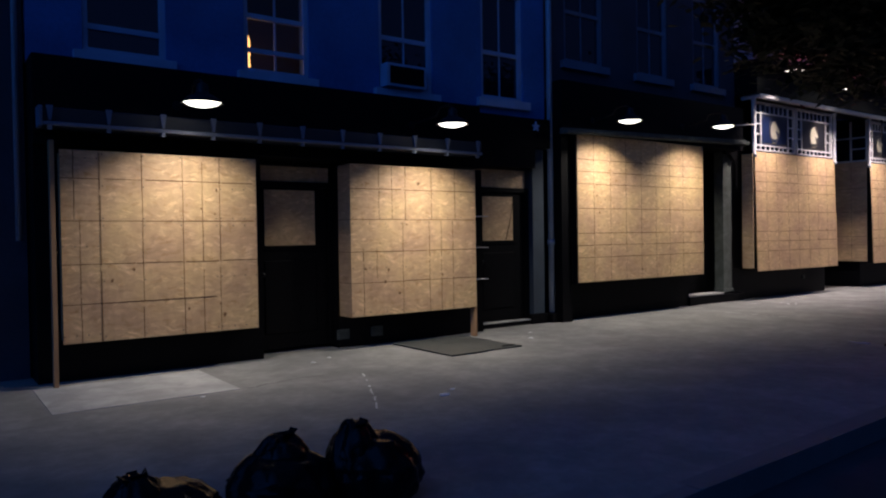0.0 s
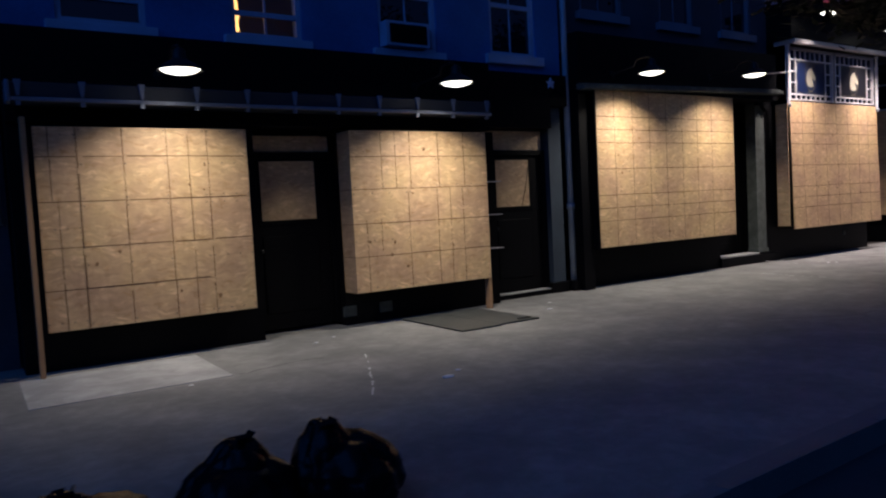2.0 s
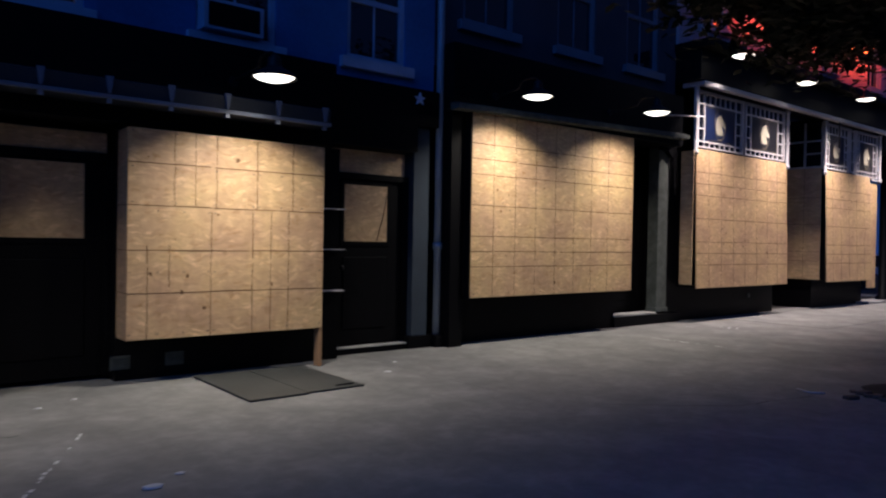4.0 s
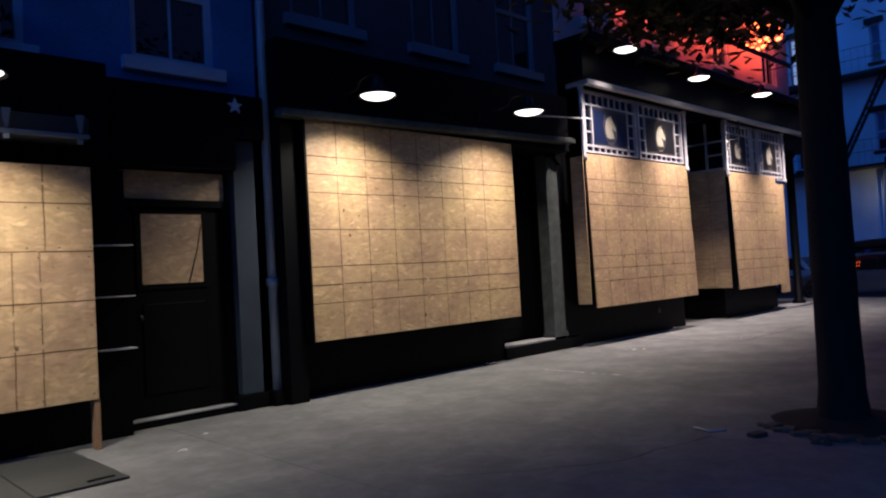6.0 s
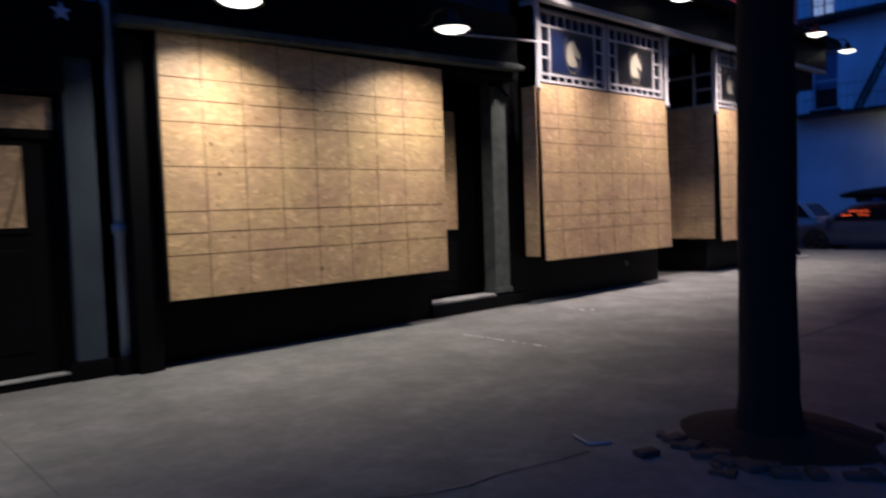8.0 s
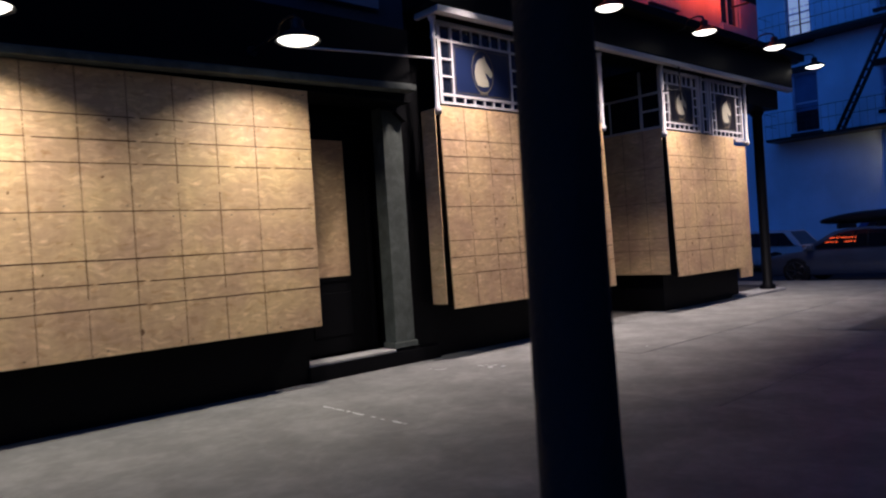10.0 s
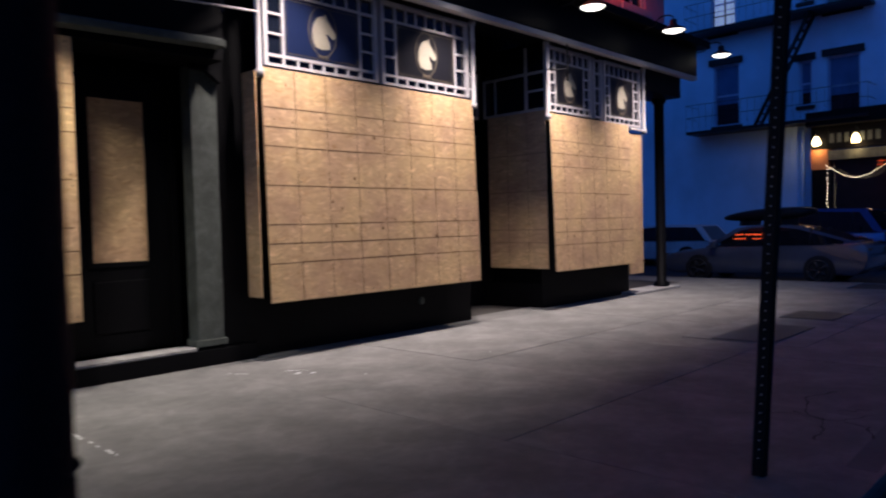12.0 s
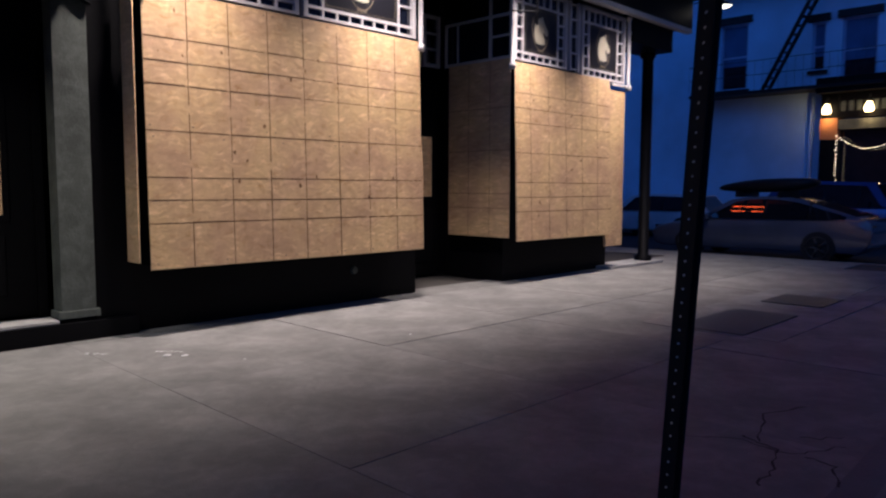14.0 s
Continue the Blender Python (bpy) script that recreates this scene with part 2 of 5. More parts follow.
def box(bm, x0, x1, y0, y1, z0, z1, bevel=0.0):
    r = bmesh.ops.create_cube(bm, size=1.0)
    for v in r["verts"]:
        v.co = Vector(((x0 + x1) / 2 + v.co.x * (x1 - x0), (y0 + y1) / 2 + v.co.y * (y1 - y0), (z0 + z1) / 2 + v.co.z * (z1 - z0)))
    if bevel:
        bmesh.ops.bevel(bm, geom=list({e for v in r["verts"] for e in v.link_edges}), offset=bevel, segments=2, affect="EDGES", profile=0.6)
    return bm


def boxes(*specs, bevel=0.0):
    bm = bmesh.new()
    for s in specs:
        box(bm, *s, bevel=bevel)
    return bm


def tube(bm, points, radius, sides=10, radii=None):
    """A round tube along a polyline, with closed ends."""
    rings = []
    pts = [Vector(p) for p in points]
    for i, p in enumerate(pts):
        d = (pts[min(i + 1, len(pts) - 1)] - pts[max(i - 1, 0)]).normalized()
        a = d.orthogonal().normalized() if i == 0 else (rings_a - d * rings_a.dot(d)).normalized()
        rings_a = a
        c = d.cross(a)
        r = radii[i] if radii else radius
        rings.append([bm.verts.new(p + (a * math.cos(t) + c * math.sin(t)) * r) for t in (2 * math.pi * k / sides for k in range(sides))])
    for r0, r1 in zip(rings, rings[1:]):
        for k in range(sides):
            bm.faces.new((r0[k], r0[(k + 1) % sides], r1[(k + 1) % sides], r1[k])).smooth = True
    bm.faces.new(list(reversed(rings[0])))
    bm.faces.new(rings[-1])
    return bm


def lathe(bm, profile, centre, sides=24):
    """A turned shape: profile of (radius, height) about an upright axis."""
    cx, cy, cz = centre
    rings = []
    for r, z in profile:
        rings.append([bm.verts.new((cx + r * math.cos(t), cy + r * math.sin(t), cz + z)) for t in (2 * math.pi * k / sides for k in range(sides))])
    for r0, r1 in zip(rings, rings[1:]):
        for k in range(sides):
            bm.faces.new((r0[k], r0[(k + 1) % sides], r1[(k + 1) % sides], r1[k])).smooth = True
    return bm


def prism(bm, outline, y0, y1):
    """A flat outline of (x, z) points, given depth from y0 to y1."""
    a = [bm.verts.new((x, y0, z)) for x, z in outline]
    b = [bm.verts.new((x, y1, z)) for x, z in outline]
    bm.faces.new(a)
    bm.faces.new(list(reversed(b)))
    for k in range(len(a)):
        j = (k + 1) % len(a)
        bm.faces.new((a[j], a[k], b[k], b[j]))
    bmesh.ops.recalc_face_normals(bm, faces=bm.faces[:])
    return bm


def part(name, bm, mat, parent=None, label=""):
    """Links a bmesh, given in world places, as one mesh object under its thing or part."""
    off = OFF.get(parent, Vector((0, 0, 0)))
    if off.length:
        bmesh.ops.translate(bm, verts=bm.verts[:], vec=-off)
    me = bpy.data.meshes.new(name)
    bm.to_mesh(me)
    bm.free()
    me.materials.append(mat)
    ob = new(name, me)
    if parent is not None:
        ob.parent = parent
    OFF[ob] = off
    if label:
        ob["label"] = label
    return ob


def thing(name, place, label, category, group="", kind=""):
    ob = new(name)
    ob.location = place
    ob.empty_display_size = 0.1
    OFF[ob] = Vector(place)
    return tagged(ob, label, category, group, kind)


def structure(name, bm, mat, label, category="wall"):
    return tagged(part(name, bm, mat), label, category, kind="structure")


# ---- ground ----
def kerb_y(x):
    return -5.97 + 0.031 * x


gb = bmesh.new()
gv = [gb.verts.new(p) for p in ((-300, -300, -0.15), (300, -300, -0.15), (300, 300, -0.15), (-300, 300, -0.15))]
gb.faces.new(gv)
structure("road", gb, ASPH, "dark worn asphalt roadway beside the pavement", "road")
# the bed under the paving slabs, with its rounded street corner
CORNER_X, CR = 25.2, 3.0


def pavement_outline(inset=0.0):
    pts = [(-30, 6), (-30, kerb_y(-30) + inset)]
    cx, cy = CORNER_X - CR, kerb_y(CORNER_X - CR) + CR
    for k in range(9):
        a = -math.pi / 2 + math.pi / 2 * k / 8
        pts.append((cx + (CR - inset) * math.cos(a), cy + (CR - inset) * math.sin(a)))
    pts += [(CORNER_X - inset, 40), (-30, 40)]
    return pts


def flat_prism(bm, outline, z0, z1):
    a = [bm.verts.new((x, y, z0)) for x, y in outline]
    b = [bm.verts.new((x, y, z1)) for x, y in outline]
    bm.faces.new(list(reversed(a)))
    bm.faces.new(b)
    for k in range(len(a)):
        j = (k + 1) % len(a)
        bm.faces.new((a[k], a[j], b[j], b[k]))
    return bm


pavement = structure("pavement", flat_prism(bmesh.new(), pavement_outline(0.16), -0.2, -0.022), JOINT, "grey concrete pavement of large square slabs", "pavement")
# kerb stones along the edge
kb = bmesh.new()
outer, inner = pavement_outline(0.0)[1:11], pavement_outline(0.16)[1:11]
for (o0, o1, i0, i1) in zip(outer, outer[1:], inner, inner[1:]):
    n_st = max(1, int((Vector(o1) - Vector(o0)).length / 1.5))
    for k in range(n_st):
        f0, f1 = k / n_st, (k + 1) / n_st - 0.006 / max(0.3, (Vector(o1) - Vector(o0)).length)
        q = [Vector(o0).lerp(Vector(o1), f0), Vector(o0).lerp(Vector(o1), f1), Vector(i0).lerp(Vector(i1), f1), Vector(i0).lerp(Vector(i1), f0)]
        flat_prism(kb, [tuple(p) for p in q], -0.3, random.uniform(-0.003, 0.002))
structure("kerb", kb, KERB, "pale stone kerb along the road edge", "kerb")

# ---- buildings: walls ----
WALL_Y = 0.35


def wall_with_windows(name, x0, x1, z0, z1, y, holes, mat, label, thick=0.3):
    """A wall facing -y, with rectangular openings (x0, x1, z0, z1) cut through it."""
    xs = sorted({x0, x1, *[h[0] for h in holes], *[h[1] for h in holes]})
    zs = sorted({z0, z1, *[h[2] for h in holes], *[h[3] for h in holes]})
    bm = bmesh.new()
    for a, b in zip(xs, xs[1:]):
        for c, d in zip(zs, zs[1:]):
            mx, mz = (a + b) / 2, (c + d) / 2
            if not any(h[0] < mx < h[1] and h[2] < mz < h[3] for h in holes):
                box(bm, a, b, y, y + thick, c, d)
    bmesh.ops.remove_doubles(bm, verts=bm.verts[:], dist=0.0005)
    return structure(name, bm, mat, label)


def sash_window(x0, x1, z0, z1, y, frame_mat, label, sill_mat=None, zmid=None, cols=2, pane=None):
    """A double-hung window in its opening, with a stone sill."""
    w = thing("window", ((x0 + x1) / 2, y, z0), label, "window", "sash windows", "structure")
    f = 0.06
    zm = zmid or (z0 + z1) / 2
    part("window_frame", boxes((x0, x0 + f, y + 0.03, y + 0.14, z0, z1), (x1 - f, x1, y + 0.03, y + 0.14, z0, z1), (x0 + f, x1 - f, y + 0.03, y + 0.14, z1 - f, z1), (x0 + f, x1 - f, y + 0.03, y + 0.14, z0, z0 + f)), frame_mat, w)
    part("meeting_rail", boxes((x0 + f, x1 - f, y + 0.05, y + 0.12, zm - 0.03, zm + 0.03)), frame_mat, w)
    for k in range(1, cols):
        xm = x0 + (x1 - x0) * k / cols
        part("glazing_bar", boxes((xm - 0.012, xm + 0.012, y + 0.07, y + 0.10, z0 + f, zm - 0.03), (xm - 0.012, xm + 0.012, y + 0.07, y + 0.10, zm + 0.03, z1 - f)), frame_mat, w)
    for a, b in ((z0 + f, zm - 0.03), (zm + 0.03, z1 - f)):
        pn = part("pane", boxes((x0 + f, x1 - f, y + 0.085, y + 0.09, a, b)), pane or GLASS, w)
        pn.visible_shadow = pane is None
    part("sill", boxes((x0 - 0.10, x1 + 0.10, y - 0.08, y + 0.03, z0 - 0.13, z0), bevel=0.008), sill_mat or frame_mat, w)
    return w


# first building: navy painted brick above a black shopfront
W1 = [(0.24, 1.12, 3.5, 5.2), (2.05, 2.92, 3.5, 5.2), (3.98, 4.88, 3.5, 5.2), (5.8, 6.65, 3.56, 5.26)]
wall_with_windows("wall_first", -0.3, 7.12, 3.1, 9.0, WALL_Y, W1, NAVY, "navy painted brick upper wall with sash windows")
for k, (a, b, c, d) in enumerate(W1):
    win = sash_window(a, b, c, d, WALL_Y, TRIM, "double-hung sash window with pale blue painted frame and sill", TRIM, zmid=(3.80, 4.22, 4.24, 4.29)[k], cols=(1, 2, 2, 2)[k], pane=CLEAR if k == 1 else None)
    if k == 1:
        part("raised_sash_rail", boxes((a + 0.062, b - 0.062, WALL_Y + 0.045, WALL_Y + 0.068, 3.76, 3.82)), TRIM, win)
# second building: dark brick
W2 = [(7.62, 8.58, 4.36, 6.1), (9.5, 10.4, 4.36, 6.1), (11.2, 12.1, 4.36, 6.1)]
wall_with_windows("wall_second", 7.12, 12.62, 3.7, 9.0, WALL_Y + 0.02, W2, DARKBRICK, "dark brick upper wall with sash windows")
for a, b, c, d in W2:
    sash_window(a, b, c, d, WALL_Y + 0.02, TRIM2, "double-hung sash window in dark brick, its frame shaded in the colour", TRIM2, cols=2)
# third building: stucco
W3 = [(13.4, 14.2, 5.5, 7.2), (15.7, 16.5, 5.5, 7.2), (18.2, 19.0, 5.5, 7.2), (20.78, 21.62, 5.42, 7.2)]
wall_with_windows("wall_third", 12.62, 22.4, 4.95, 9.0, WALL_Y - 0.05, W3, PINK, "pale stucco upper wall lit red from below")
for a, b, c, d in W3:
    sash_window(a, b, c, d, WALL_Y - 0.05, WHITE, "double-hung sash window with white frame in stucco wall", WHITE, cols=2)
structure("wall_side", boxes((22.1, 22.4, 0.62, 14, 4.3, 9.0), (20.45, 20.62, 1.6, 14, 0, 4.3)), PINK, "pale stucco side wall on the cross street")
structure("wall_back", boxes((-12, 20.4, 3.0, 3.2, 0, 9.0)), DARKBRICK, "plain back wall inside the shops")
structure("ceiling", boxes((-12, 22.3, 0.63, 3.2, 4.6, 4.7)), BLACK, "black soffit inside the shops", "ceiling")
structure("wall_zero", boxes((-12, -0.32, 0.42, 0.7, 0, 9.0)), DARKBRICK, "dark brick wall of the neighbouring building")
lp = thing("lit_pane", (-0.73, 0.4, 2.2), "small yellow lit pane in the neighbouring dark wall", "window")
part("pane", boxes((-0.80, -0.68, 0.405, 0.416, 2.2, 2.46)), YELLOW, lp)
part("pane_frame", boxes((-0.83, -0.80, 0.395, 0.42, 2.17, 2.49), (-0.68, -0.65, 0.395, 0.42, 2.17, 2.49), (-0.80, -0.68, 0.395, 0.42, 2.46, 2.49), (-0.80, -0.68, 0.395, 0.42, 2.17, 2.2)), BLACK, lp)
# shop fascia and black fronts
structure("fascia_first", boxes((-0.3, 5.4, -0.1, 0.62, 2.42, 3.32), (5.4, 6.78, 0.22, 0.62, 2.5, 3.3), (6.78, 7.12, 0.22, 0.62, 2.84, 3.3)), BLACK, "black painted shop fascia", "fascia")
structure("front_first", boxes((-0.3, 2.08, -0.02, 0.6, 0, 2.42)), BLACK, "black painted timber shopfront stallriser", "shopfront")
structure("front_middle", boxes((3.17, 5.19, 0.12, 0.6, 0, 2.42)), BLACK, "black painted timber shopfront stallriser with vents", "shopfront")
structure("fascia_second", boxes((7.22, 12.4, 0.05, 0.6, 3.1, 3.95), (12.54, 12.8, 0.44, 0.6, 3.3, 4.3)), BLACK, "black painted shop fascia", "fascia")
structure("front_second", boxes((7.24, 11.0, 0.38, 0.6, 0, 3.097), (7.24, 7.46, 0.1, 0.38, 0, 3.097)), BLACK, "black painted stallriser under boarded window", "shopfront")
structure("fascia_third", boxes((12.62, 22.9, -0.14, 0.62, 4.28, 4.82), (12.58, 23.1, -0.34, 0.62, 4.82, 4.96), (21.03, 22.4, -0.02, 0.6, 3.8, 4.28), bevel=0.01), BLACK, "deep black projecting fascia", "fascia")
structure("bay_left", boxes((12.86, 16.5, 0.45, 1.6, 0, 4.3)), BLACK, "black painted base and core of the wide bay", "shopfront")
structure("bay_right", boxes((18.2, 20.98, 0.40, 1.6, 0, 4.3)), BLACK, "black painted base and core of the corner bay", "shopfront")
structure("entry_back", boxes((16.5, 18.2, 1.7, 1.8, 0, 4.3)), BLACK, "black wall at the back of the recessed entry", "wall")
structure("cornice_third", boxes((12.74, 22.9, -0.14, -0.02, 4.19, 4.27), (12.74, 12.80, -0.05, 0.3, 4.19, 4.27), bevel=0.01), WHITE, "thin white painted moulding under the fascia", "trim")
corn = boxes((7.16, 12.34, -0.13, 0.045, 3.06, 3.125), (7.16, 12.34, -0.07, 0.045, 3.127, 3.155), bevel=0.01)
for v in corn.verts:
    v.co.z += 0.026 * (v.co.x - 7.16)
structure("cornice_second", corn, GREYP, "grey painted projecting cornice over the window", "trim")
structure("pilaster_first", boxes((6.785, 7.03, 0.3, 0.6, 0.16, 2.83), bevel=0.006), BLUEGREY, "blue-grey painted stone pilaster beside the door", "pilaster")
structure("pilaster_second", boxes((12.21, 12.5, 0.39, 0.6, 0.2, 3.095), (12.18, 12.53, 0.37, 0.6, 0.2, 0.27), bevel=0.008), GREYP, "grey painted stone pilaster with worn base", "pilaster")
cbl = bmesh.new()
prism(cbl, [(12.19, 3.05), (12.19, 3.13), (12.52, 3.42), (12.52, 2.93), (12.46, 2.96), (12.36, 3.04)], 0.31, 0.385)
structure("corbel", cbl, BLACK, "black painted corbel at the head of the pilaster", "bracket")
structure("step", boxes((11.0, 12.18, 0.36, 0.62, 0.17, 0.2), bevel=0.006), CONC2, "worn pale stone doorstep in the recess", "step")
structure("plinth_second", boxes((10.98, 12.86, 0.34, 0.9, 0.0, 0.168), (6.72, 7.08, 0.27, 0.45, 0.0, 0.158), bevel=0.006), BLACK, "black painted plinth at the foot of the shopfronts", "plinth")
structure("recess_wall", boxes((10.95, 12.5, 0.9, 1.0, 0.17, 3.3), (10.93, 11.0, 0.6, 0.9, 0.17, 3.3), (12.51, 12.86, 0.42, 0.9, 0.17, 4.3)), BLACK, "black painted recessed entry", "wall")
structure("sill_block", boxes((5.66, 6.74, 0.31, 0.43, 0.0, 0.066)), BLACK, "black painted block under the door sill", "step")
structure("sill_door", boxes((5.66, 6.74, 0.30, 0.43, 0.068, 0.085), bevel=0.004), CONC2, "worn stone door sill", "step")


# ---- strand-board hoardings ----
ROWS = (0.0, 0.167, 0.25, 0.333, 0.5, 0.667, 0.75, 0.833, 1.0)


def hoarding(x0, x1, z0, z1, y, sheets, vlines, hlines, label, lean=0.0, back=0.4, batten=None):
    """Boards over a shop window. sheets: (x0, x1, z0, z1); vlines: (x, z0, z1); hlines: (z, x0, x1)."""
    h = thing("hoarding", ((x0 + x1) / 2, y, z0), label, "hoarding", "boarded shop windows")

    def sheared(bm):
        for v in bm.verts:
            v.co.y -= lean * (z1 - v.co.z) / (z1 - z0)
        return bm
    for (a, b, c, d) in sheets:
        off = random.uniform(0, 0.001)
        part("sheet", sheared(boxes((a + 0.002, b - 0.002, y - off, y + 0.016, c + 0.002, d - 0.002))), OSB, h)
    bm = bmesh.new()
    for (x, c, d) in vlines:
        n = 5
        for k in range(n):
            j = random.uniform(-0.003, 0.003)
            w = random.uniform(0.0028, 0.005)
            box(bm, x + j - w, x + j + w, y - 0.0020, y - 0.0014, c + (d - c) * k / n, c + (d - c) * (k + random.choice((1.0, 1.0, 0.97, 0.85))) / n)
    for (z, a, b) in hlines:
        n = max(2, int((b - a) / 0.4))
        for k in range(n):
            j = random.uniform(-0.003, 0.003)
            w = random.uniform(0.0034, 0.0058)
            box(bm, a + (b - a) * k / n, a + (b - a) * (k + random.choice((1.0, 1.0, 0.98, 0.9))) / n, y - 0.0020, y - 0.0014, z + j - w, z + j + w)
    part("printed_line", sheared(bm), INK, h, "dark printed fixing lines on the boards")["kind"] = "stuff"
    # fixing battens behind the boards
    for bx in (x0 + (0.08 if batten else 0.02), x1 - 0.07):
        part("batten", boxes((bx, bx + 0.05, y + 0.017, back, z0 + 0.02, z1 - 0.02)), batten or PLYEDGE, h)
    # screws
    sb = bmesh.new()
    for (a, b, c, d) in sheets:
        for u in (0.03, 0.35, 0.66, 0.97):
            for w in (0.04, 0.5, 0.96):
                p = (a + (b - a) * u, y - 0.002, c + (d - c) * w)
                box(sb, p[0] - 0.006, p[0] + 0.006, p[1] - 0.001, p[1], p[2] - 0.006, p[2] + 0.006)
    part("screw_head", sheared(sb), STEEL, h)["kind"] = "stuff"
    kb3 = bmesh.new()
    for q in range(int(4.5 * (x1 - x0))):
        kx, kz, kr = random.uniform(x0 + 0.1, x1 - 0.1), random.uniform(z0 + 0.1, z1 - 0.15), random.uniform(0.006, 0.02)
        n = 9
        ring = [(kx + kr * math.cos(2 * math.pi * k / n) * random.uniform(0.6, 1.3), kz + kr * 1.4 * math.sin(2 * math.pi * k / n) * random.uniform(0.6, 1.3)) for k in range(n)]
        kb3.faces.new([kb3.verts.new((a, y - 0.0013, b)) for a, b in ring])
    part("knot_mark", sheared(kb3), KNOT, h, "small dark brown knots and stains")["kind"] = "stuff"
    return h


def row_lines(z0, z1, x0, x1):
    return [(z0 + (z1 - z0) * r, x0, x1) for r in ROWS[1:-1]]


# first window, boards set upright
h1 = hoarding(-0.1, 1.92, 0.41, 2.355, -0.28, [(-0.1, 0.25, 0.41, 2.355), (0.25, 1.49, 0.41, 1.64), (0.25, 1.49, 1.64, 2.355), (1.49, 1.92, 0.41, 1.64), (1.49, 1.92, 1.64, 2.355)],
              [(0.02, 1.65, 2.35), (0.07, 0.41, 1.64), (0.26, 0.41, 2.35), (0.67, 0.41, 2.35), (1.09, 0.41, 2.35), (1.30, 0.41, 2.35), (1.49, 0.41, 2.35)],
              [(2.07, -0.1, 1.92), (1.64, -0.1, 1.92), (1.2, -0.1, 1.92), (0.80, -0.1, 1.45)], "tan strand-board hoarding over the first shop window", back=-0.015)
post = thing("timber_post", (-0.17, -0.33, 0), "rough pine post propping the edge of the boards", "post")
part("post", boxes((-0.2, -0.155, -0.36, -0.27, 0, 2.43), bevel=0.004), PINE, post)
h2 = hoarding(3.18, 5.2, 0.42, 2.375, -0.21, [(3.18, 4.43, 1.665, 2.375), (4.43, 5.2, 1.665, 2.375), (3.18, 3.96, 0.42, 1.665), (3.96, 5.2, 0.42, 1.665)],
              [(3.6, 1.665, 2.37), (3.8, 1.665, 2.37), (4.01, 1.665, 2.37), (4.43, 1.665, 2.37), (4.83, 1.665, 2.37), (3.36, 0.42, 1.3), (3.56, 0.9, 1.3), (3.96, 0.42, 1.665), (4.39, 0.42, 1.665), (4.59, 0.42, 1.665), (4.79, 0.42, 1.665)],
              [(2.06, 3.18, 5.2), (1.665, 3.18, 5.2), (1.25, 3.18, 5.2), (0.85, 3.18, 5.2)], "tan strand-board box over the second shop window", back=0.125)
part("side_sheet", boxes((3.18, 3.196, -0.205, 0.12, 0.42, 2.37)), OSB, h2)
for z in (0.85, 1.247, 1.662):
    part("side_line", boxes((3.1785, 3.1795, -0.2, 0.12, z, z + 0.006)), INK, h2)
prop = thing("timber_prop", (5.19, -0.16, 0), "rough pine prop under the corner of the boards", "post")
part("prop", boxes((5.165, 5.21, -0.2, -0.1, 0, 0.42), bevel=0.004), PINE, prop)
h3 = hoarding(7.5, 10.95, 0.64, 3.085, 0.0, [(7.5, 9.53, 0.64, 1.862), (9.53, 10.95, 0.64, 1.862), (7.5, 9.12, 1.862, 3.085), (9.12, 10.95, 1.862, 3.085)],
              [(x, 0.64, 3.08) for x in (7.9, 8.31, 8.71, 9.12, 9.53, 9.92, 10.32)], row_lines(0.64, 3.085, 7.5, 10.95), "wide tan strand-board hoarding lit by two lamps", back=0.385)
part("edge_strip", boxes((7.47, 7.497, -0.012, 0.1, 0.62, 3.1)), BLACK, h3)
h4 = hoarding(12.84, 16.2, 0.615, 3.11, 0.06, [(12.84, 14.97, 0.615, 1.86), (14.97, 16.22, 0.615, 1.86), (12.84, 14.1, 1.86, 3.11), (14.1, 16.2, 1.86, 3.11)],
              [(x, 0.62, 3.1) for x in (13.25, 13.67, 14.1, 14.52, 14.96, 15.38, 15.79)], row_lines(0.615, 3.11, 12.84, 16.2), "tan strand-board hoarding leaning out under the leaded windows", lean=0.06, back=0.445, batten=BLACK)
part("side_sheet", boxes((12.755, 12.768, 0.05, 0.30, 0.68, 3.06)), OSB, h4)
h5 = hoarding(18.0, 20.48, 0.615, 3.11, 0.05, [(18.0, 20.48, 0.615, 1.86), (18.0, 20.44, 1.86, 3.11)],
              [(x, 0.62, 3.1) for x in (18.34, 18.77, 19.2, 19.63, 20.06)], row_lines(0.615, 3.1, 18.0, 20.44), "tan strand-board hoarding over the corner window", lean=0.08, back=0.395, batten=BLACK)
part("extra_sheet", boxes((20.42, 20.96, 0.072, 0.088, 0.41, 2.985)), OSB, h5)
part("side_sheet", boxes((18.034, 18.047, 0.15, 1.34, 0.655, 3.2)), OSB, h5)
for z in (1.07, 1.28, 1.9, 2.5):
    part("side_line", boxes((18.0325, 18.0335, 0.16, 1.33, z, z + 0.006)), INK, h5)
for y in (0.52, 0.93):
    part("side_line", boxes((18.0325, 18.0335, y, y + 0.006, 0.66, 3.19)), INK, h5)


